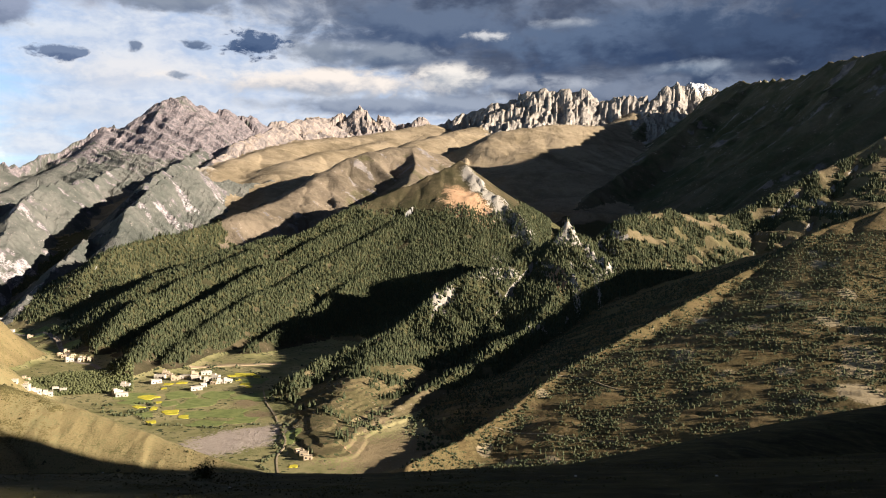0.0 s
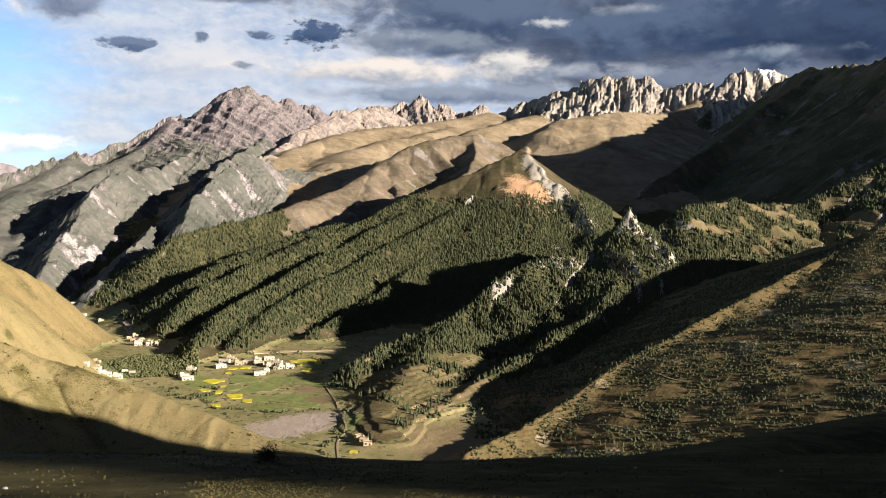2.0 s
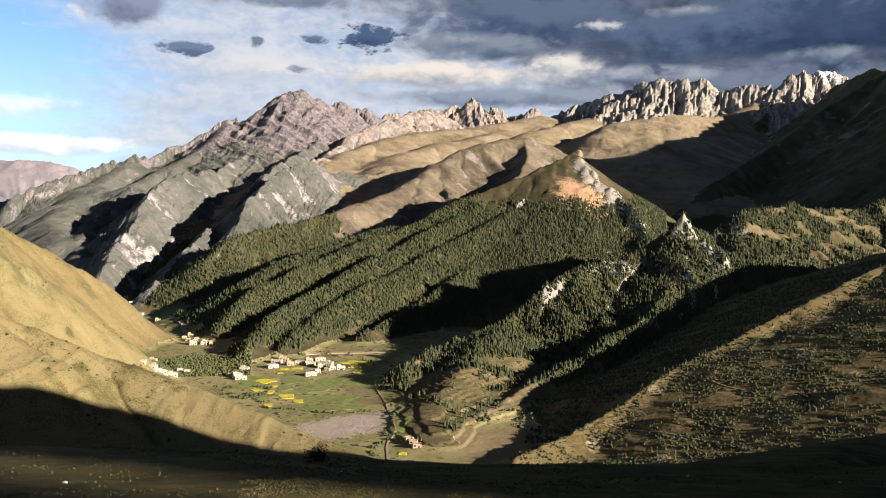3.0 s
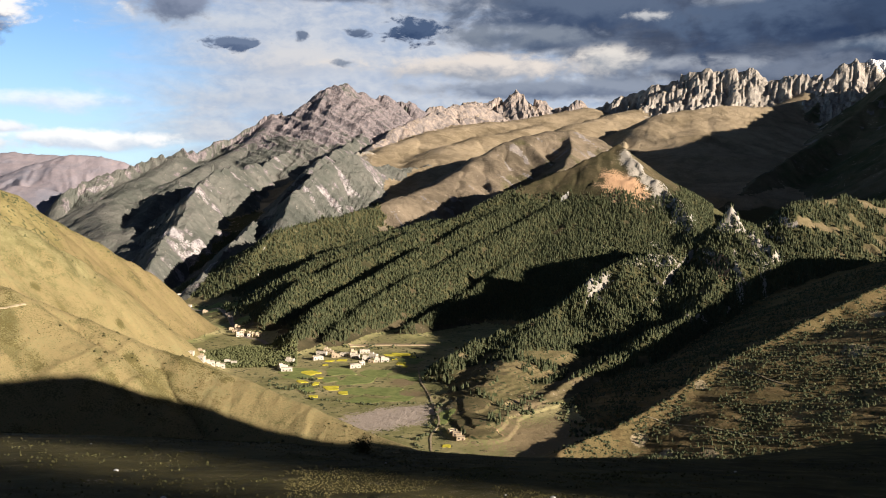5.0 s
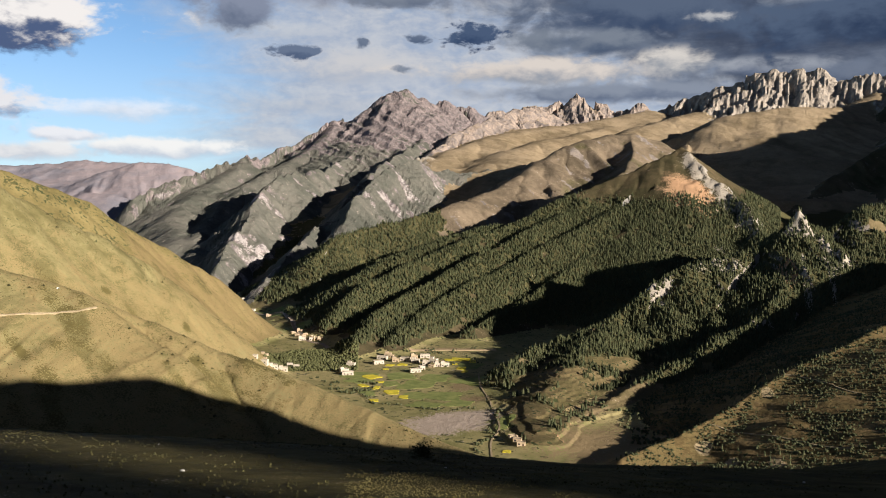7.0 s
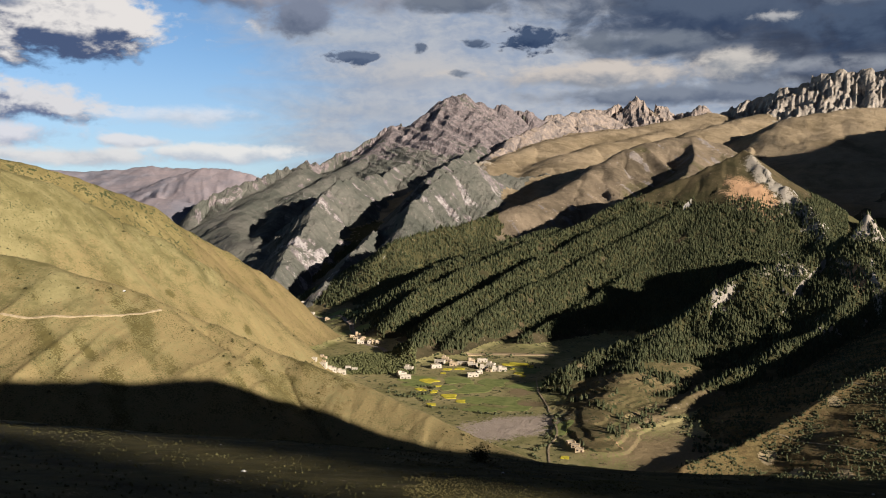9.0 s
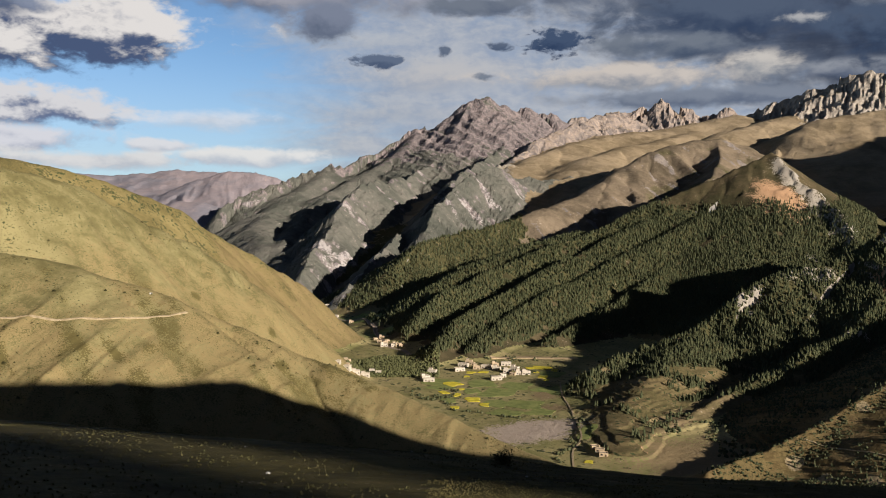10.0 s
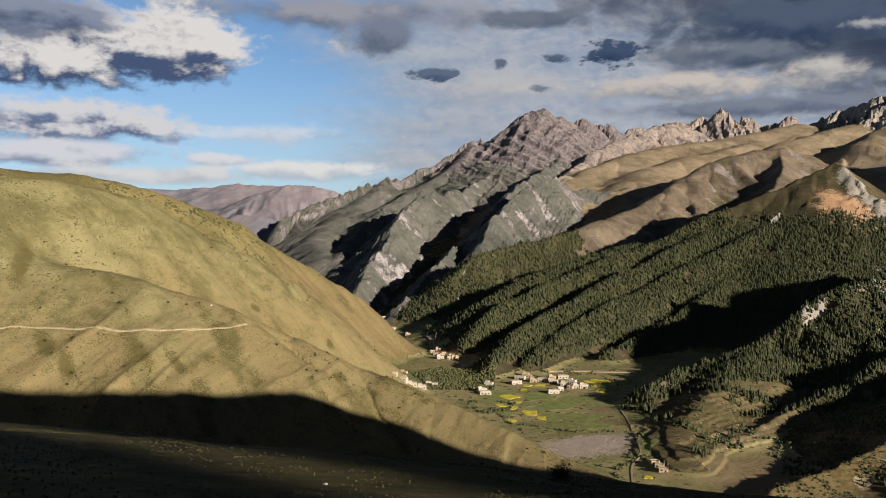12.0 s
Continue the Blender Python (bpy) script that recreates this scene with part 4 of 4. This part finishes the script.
def hamlets():
    rng = random.Random(5)
    kinds = [
        house(12, 8, 4.6, WHITEWASH, "whitewashed flat-roofed farmhouse in the valley", True),
        house(10, 7, 4.2, RAMMED, "tan rammed-earth flat-roofed farmhouse in the valley", True),
        house(15, 7, 4.4, WHITEWASH, "long whitewashed flat-roofed farmhouse in the valley"),
        house(8, 6, 3.0, RAMMED, "small tan earthen outbuilding in the valley"),
        house(8, 6, 4.4, WHITEWASH, "small pale flat-roofed house in the valley"),
    ]
    widths = [14, 12, 19, 10, 9]
    used = [False] * len(kinds)
    plots = [  # x, y, width
        (-378, 1152, 17), (-384, 1189, 21), (-383, 1212, 11), (-376, 1205, 10),
        (-348, 1183, 17), (-342, 1206, 13), (-331, 1175, 14), (-328, 1214, 21),
        (-312, 1163, 14), (-307, 1182, 16), (-293, 1156, 14), (-285, 1158, 13),
        (-313, 1110, 19), (-310, 1131, 10), (-402, 1081, 15), (-408, 1125, 14),
        (-392, 1068, 16), (-360, 1175, 11), (-301, 1150, 11), (-486, 1098, 8),
        (-606, 1385, 10), (-588, 1360, 10), (-600, 1398, 11), (-573, 1350, 11),
        (-574, 1360, 11), (-557, 1336, 11), (-548, 1324, 10), (-549, 1334, 11),
        (-541, 1327, 11), (-533, 1325, 11), (-564, 1322, 13), (-473, 1090, 8),
        (-503, 1027, 10), (-495, 1033, 18), (-500, 1047, 11),
        (-486, 1045, 14), (-478, 1058, 16),
        (-515, 1080, 12), (-733, 1558, 11), (-874, 1741, 18), (-822, 1667, 19),
        (-131, 796, 7), (-125, 786, 8), (-120, 776, 9),
    ]
    for x, y, w in plots:
        order = sorted(range(5), key=lambda i: abs(widths[i] - w) + rng.uniform(0, 2.5))
        i = order[0]
        m = set_down(kinds[i], x, y, math.degrees(math.atan2(-x, y)) + rng.uniform(-25, 25))
        if used[i]:
            copy_thing(kinds[i], m)
        else:
            kinds[i].matrix_basis, used[i] = m, True
    for i in range(5):
        if not used[i]:
            kinds[i].matrix_basis = set_down(kinds[i], -300 + 12 * i, 1185, 10)


hamlets()


def field(x, y, w, d, turn, height, material, label, name="crop_field"):
    """A plot of crop with a bowed edge, lying on the ground."""
    rings, spokes = 7, 28
    c, s = math.cos(radians(turn)), math.sin(radians(turn))
    seed = int(abs(x * 7 + y * 13))
    pts = [(0.0, 0.0)]
    for r in range(1, rings + 1):
        for k in range(spokes):
            a = 2 * math.pi * k / spokes
            q = (abs(math.cos(a)) ** 7 + abs(math.sin(a)) ** 7) ** (-1 / 7)
            q *= 1 + 0.10 * math.sin(3 * a + seed) + 0.07 * math.sin(5 * a + 2 * seed)
            u, v = w * q * math.cos(a) * r / rings, d * q * math.sin(a) * r / rings
            pts.append((u + 0.18 * v * math.sin(seed), v))
    p = np.array([(x + u * c - v * s, y + u * s + v * c) for u, v in pts])
    z = ground(p[:, 0], p[:, 1])[0] + height + 0.12
    bm = bmesh.new()
    top = [bm.verts.new((a, b, e)) for (a, b), e in zip(p, z)]
    at = lambda r, k: top[1 + (r - 1) * spokes + k % spokes]
    for k in range(spokes):
        bm.faces.new((top[0], at(1, k), at(1, k + 1)))
        for r in range(1, rings):
            bm.faces.new((at(r, k), at(r + 1, k), at(r + 1, k + 1), at(r, k + 1)))
    low = [bm.verts.new((at(rings, k).co.x, at(rings, k).co.y, at(rings, k).co.z - height - 2.5)) for k in range(spokes)]
    for k in range(spokes):
        bm.faces.new((at(rings, k), low[k], low[(k + 1) % spokes], at(rings, k + 1)))
    ob = part(name, bm, material)
    return tagged(ob, label, "field", "valley fields")


YELLOW = [
    (-359, 1064, 20, 28, 59), (-351, 1009, 10, 18, 40), (-331, 1001, 7, 21, 18), (-306, 983, 16, 27, 17),
    (-285, 961, 10, 20, 7), (-359, 1145, 11, 16, 7), (-344, 1154, 13, 16, 8), (-337, 1036, 8, 12, 31),
    (-275, 1210, 26, 26, -1), (-290, 1203, 12, 16, 4), (-254, 1198, 8, 20, -3), (-259, 1148, 12, 19, -6),
    (-250, 1130, 7, 15, -3), (-312, 935, 9, 16, 18), (-276, 1176, 9, 12, 13), (-130, 759, 7, 9, -1),
    (-356, 1117, 7, 12, 18),
]
GREEN = [
    (-289, 1032, 23, 32, 7), (-223, 1070, 26, 49, -32), (-242, 976, 25, 28, -5), (-324, 1079, 20, 26, 27),
    (-322, 1030, 12, 18, 35), (-365, 1038, 20, 18, 57), (-276, 971, 16, 23, 4), (-252, 1170, 19, 24, 0),
    (-278, 1080, 21, 27, -6), (-331, 968, 10, 15, 39), (-251, 926, 21, 17, -7), (-215, 939, 16, 20, -4),
    (-379, 1069, 24, 26, 77), (-148, 853, 8, 40, -1), (-703, 1572, 29, 59, 2), (-700, 1560, 40, 30, 20),
    (-780, 1650, 50, 24, 25), (-620, 1440, 30, 24, 20),
]
for x, y, w, d, turn in GREEN:
    field(x, y, w * 0.85, min(d * 0.8, 26), turn, 0.1, BARLEY, "green barley plot on the valley floor")
for x, y, w, d, turn in YELLOW:
    field(x, y, w * 0.52, min(d * 0.42, 12), turn, 0.3, RAPE, "bright yellow flowering rape plot on the valley floor")


def ribbon(name, line, width, material, label, lift=0.45):
    """A road or stream laid on the ground along a line."""
    pts = [Vector((a, b, 0)) for a, b in line]
    path = []
    for i in range(len(pts) - 1):
        p0, p1, p2, p3 = pts[max(i - 1, 0)], pts[i], pts[i + 1], pts[min(i + 2, len(pts) - 1)]
        n = max(2, int((p2 - p1).length / 6))
        for j in range(n):
            t = j / n
            path.append(0.5 * (2 * p1 + (p2 - p0) * t + (2 * p0 - 5 * p1 + 4 * p2 - p3) * t * t + (3 * p1 - p0 - 3 * p2 + p3) * t ** 3))
    path.append(pts[-1])
    bm = bmesh.new()
    prev = None
    for i, p in enumerate(path):
        way = path[min(i + 1, len(path) - 1)] - path[max(i - 1, 0)]
        side = Vector((-way.y, way.x, 0)).normalized() * width * 0.5 * (1 + 0.25 * noise.noise(p * 0.05))
        offs = [side * 1.25, side, side * 0.0, -side, -side * 1.25]
        xs, ys = np.array([(p + o).x for o in offs]), np.array([(p + o).y for o in offs])
        zs = ground(xs, ys)[0]
        zs = [zs[0] - 1.5, max(zs[1], zs[2]) + lift, zs[2] + lift, max(zs[3], zs[2]) + lift, zs[4] - 1.5]
        row = [bm.verts.new((a, b, c)) for a, b, c in zip(xs, ys, zs)]
        if prev:
            for a in range(4):
                bm.faces.new((prev[a], prev[a + 1], row[a + 1], row[a]))
        prev = row
    return tagged(part(name, bm, material), label, "road", kind="structure")


ribbon("hill_road", [(-665, 530), (-628, 561), (-602, 578), (-567, 595), (-548, 607), (-530, 622), (-517, 637), (-509, 658), (-495, 668), (-488, 684)], 1.9, DUST, "pale dirt road cut across the grass hillside")
ribbon("slope_track", [(20, 832), (54, 824), (90, 794), (131, 759), (150, 748)], 1.3, DUST, "narrow pale track along the foot of the slope")
ribbon("slope_track", [(115, 925), (134, 916), (158, 887), (181, 858)], 1.1, DUST, "narrow pale track across the brown slope")
ribbon("valley_road", [(-230, 1120), (-211, 1040), (-191, 981), (-164, 886), (-150, 832), (-150, 790), (-140, 740)], 1.7, DUST, "dusty track through the valley fields")
ribbon("stream", [(-900, 1760), (-800, 1640), (-690, 1540), (-560, 1330), (-515, 1290), (-480, 1235), (-440, 1180)], 7.0, GRAVEL, "pale stony stream bed along the valley", 0.3)
ribbon("earth_bank", [(-365, 1262), (-340, 1275), (-310, 1284), (-275, 1292), (-240, 1300)], 13.0, plain_material("bank_earth", (0.34, 0.245, 0.14), (0.50, 0.38, 0.23), 6.0), "bare orange-tan earth bank below the forest", 0.6)


# ---- small things ----
def tent():
    ob = tagged(new("herder_tent"), "small white herder's tent on the grass hillside", "tent", "hillside tents")
    bm = bmesh.new()
    v = [bm.verts.new(c) for c in ((-2, -1.6, 0), (2, -1.6, 0), (2, 1.6, 0), (-2, 1.6, 0), (-1.6, 0, 2.1), (1.6, 0, 2.1))]
    for f in ((0, 1, 5, 4), (2, 3, 4, 5), (1, 2, 5), (3, 0, 4)):
        bm.faces.new([v[i] for i in f])
    part("canvas", bm, CANVAS, ob)
    part("ridge_pole", box(3.8, 0.12, 0.12, 0, 0, 2.05, 1, 0.02), DARK_WOOD, ob)
    return ob


first_tent = tent()
first_tent.matrix_basis = set_down(first_tent, -528.5, 685.4, 20, 0.0, 1.0) @ Matrix.Diagonal((0.62, 0.62, 0.62, 1))


def leafy_bush(width, height, leaves, material, label, seed):
    """A bush of short stems that carry many small leaves."""
    rng = random.Random(seed)
    ob = tagged(new("bush"), label, "bush", "bushes on the brow")
    stems, foliage = bmesh.new(), bmesh.new()
    for i in range(14):
        a, lean = rng.uniform(0, 6.28), rng.uniform(0.1, 0.9)
        tip = Vector((math.cos(a) * lean * width / 2, math.sin(a) * lean * width / 2, height * rng.uniform(0.6, 1.0)))
        base = Vector((tip.x * 0.2, tip.y * 0.2, -0.2))
        q = [stems.verts.new(base + Vector((0.03 * math.cos(b), 0.03 * math.sin(b), 0))) for b in (0, 2.1, 4.2)]
        e = stems.verts.new(tip)
        for j in range(3):
            stems.faces.new((q[j], q[(j + 1) % 3], e))
        for j in range(leaves // 14):
            t = rng.uniform(0.3, 1.05)
            p = base.lerp(tip, t) + Vector([rng.gauss(0, 0.11 * width) for _ in range(3)])
            u = Vector([rng.gauss(0, 1) for _ in range(3)]).normalized() * width * 0.05
            w = Vector([rng.gauss(0, 1) for _ in range(3)]).normalized() * width * 0.05
            foliage.faces.new([foliage.verts.new(p + o) for o in (u, w, -u, -w)])
    part("stems", stems, DARK_WOOD, ob)
    part("foliage", foliage, material, ob)
    return ob


def brow_bushes():
    rng = random.Random(9)
    big = leafy_bush(2.2, 1.3, 700, SHRUB, "dark leafy bush on the grassy brow", 1)
    spots = [(-6.9, 25.6, 0.32), (-6.8, 24.3, 0.2), (-6.2, 24.4, 0.17), (45.6, 103.0, 0.83), (41.8, 98.4, 0.5), (37.5, 94.2, 0.41), (35.5, 92.2, 0.33), (33.1, 90.3, 0.51), (31.2, 88.3, 0.31), (28.2, 84.3, 0.36), (24.7, 78.3, 0.38), (9.3, 31.4, 0.17), (7.9, 28.4, 0.12), (7.7, 28.5, 0.14), (51.0, 107.2, 0.63), (10.2, 33.0, 0.14), (39.6, 96.3, 0.42)]
    for i, (x, y, size) in enumerate(spots):
        z = float(ground(x, y)[0][0])
        m = pose(x, y, z, 0, 0, rng.uniform(0, 360)) @ Matrix.Diagonal((size, size, size * rng.uniform(0.7, 1.1), 1))
        if i == 0:
            big.matrix_basis = m
        else:
            copy_thing(big, m)


brow_bushes()


def stones():
    rng = random.Random(3)
    for i in range(14):
        a, r = radians(rng.uniform(-48, 20)), rng.uniform(14, 36)
        x, y = r * math.sin(a), r * math.cos(a)
        bm = bmesh.new()
        bmesh.ops.create_icosphere(bm, subdivisions=2, radius=1.0)
        size = rng.uniform(0.02, 0.045)
        for v in bm.verts:
            k = 1 + 0.25 * noise.noise(v.co * 1.3 + Vector((i * 3.1, 0, 0)))
            v.co = Vector((v.co.x * size * 1.3 * k, v.co.y * size * k, v.co.z * size * 0.7 * k))
        ob = tagged(part("stone", bm, STONE), "small pale stone lying in the short grass", "stone", "stones in the grass")
        ob.matrix_basis = pose(x, y, float(ground(x, y)[0][0]) + size * 0.2, 0, 0, rng.uniform(0, 360))


stones()


def tufts():
    """Grass in front of the camera, thicker on the brow, with sun flecks put in as paler tufts."""
    rng = np.random.default_rng(31)
    blade = np.array([(-0.5, 0, 0), (0.5, 0, 0), (0.15, 0.25, 1), (0, -0.5, 0), (0, 0.5, 0), (-0.3, -0.1, 0.85), (0.3, 0.3, 0), (-0.3, -0.3, 0), (-0.25, 0.35, 0.9)], float)
    tri = np.array([(0, 1, 2), (3, 4, 5), (6, 7, 8)])
    n = 12000
    x, y = scatter(n, -54, 30, 9, 44, rng)
    z = ground(x, y)[0]
    keep = fbm(x, y, 2.5, 3, 500) + 0.6 * fbm(x, y, 9, 2, 501) > -0.15
    h = rng.uniform(0.02, 0.05, n)
    grass = leaf_material("short_grass", (0.055, 0.052, 0.020), (0.15, 0.135, 0.055))
    many("grass_tufts", (blade, tri), np.stack([x, y, z], -1)[keep], h[keep], h[keep] * 1.3, grass, "short dark tufts of alpine grass", "grass", rng)
    # paler tufts along the sun strip; sunlight is put into their colour
    x, y = scatter(26000, -20, 14, 9, 24, rng)
    z = ground(x, y)[0]
    bearing = np.degrees(np.arctan2(x, y))
    keep = fbm(x, y, 1.2, 3, 520) > 0.05 + 0.5 * smoothstep(np.abs(bearing + 8), 11, 22)
    h = rng.uniform(0.008, 0.026, 26000)
    dry = leaf_material("sun_fleck_grass", (0.13, 0.11, 0.04), (0.30, 0.26, 0.11))
    many("sun_fleck_tufts", (blade, tri), np.stack([x, y, z], -1)[keep], h[keep], h[keep] * 1.2, dry, "straw-pale tufts on the grassy brow, coloured as sun flecks", "grass", rng)


tufts()
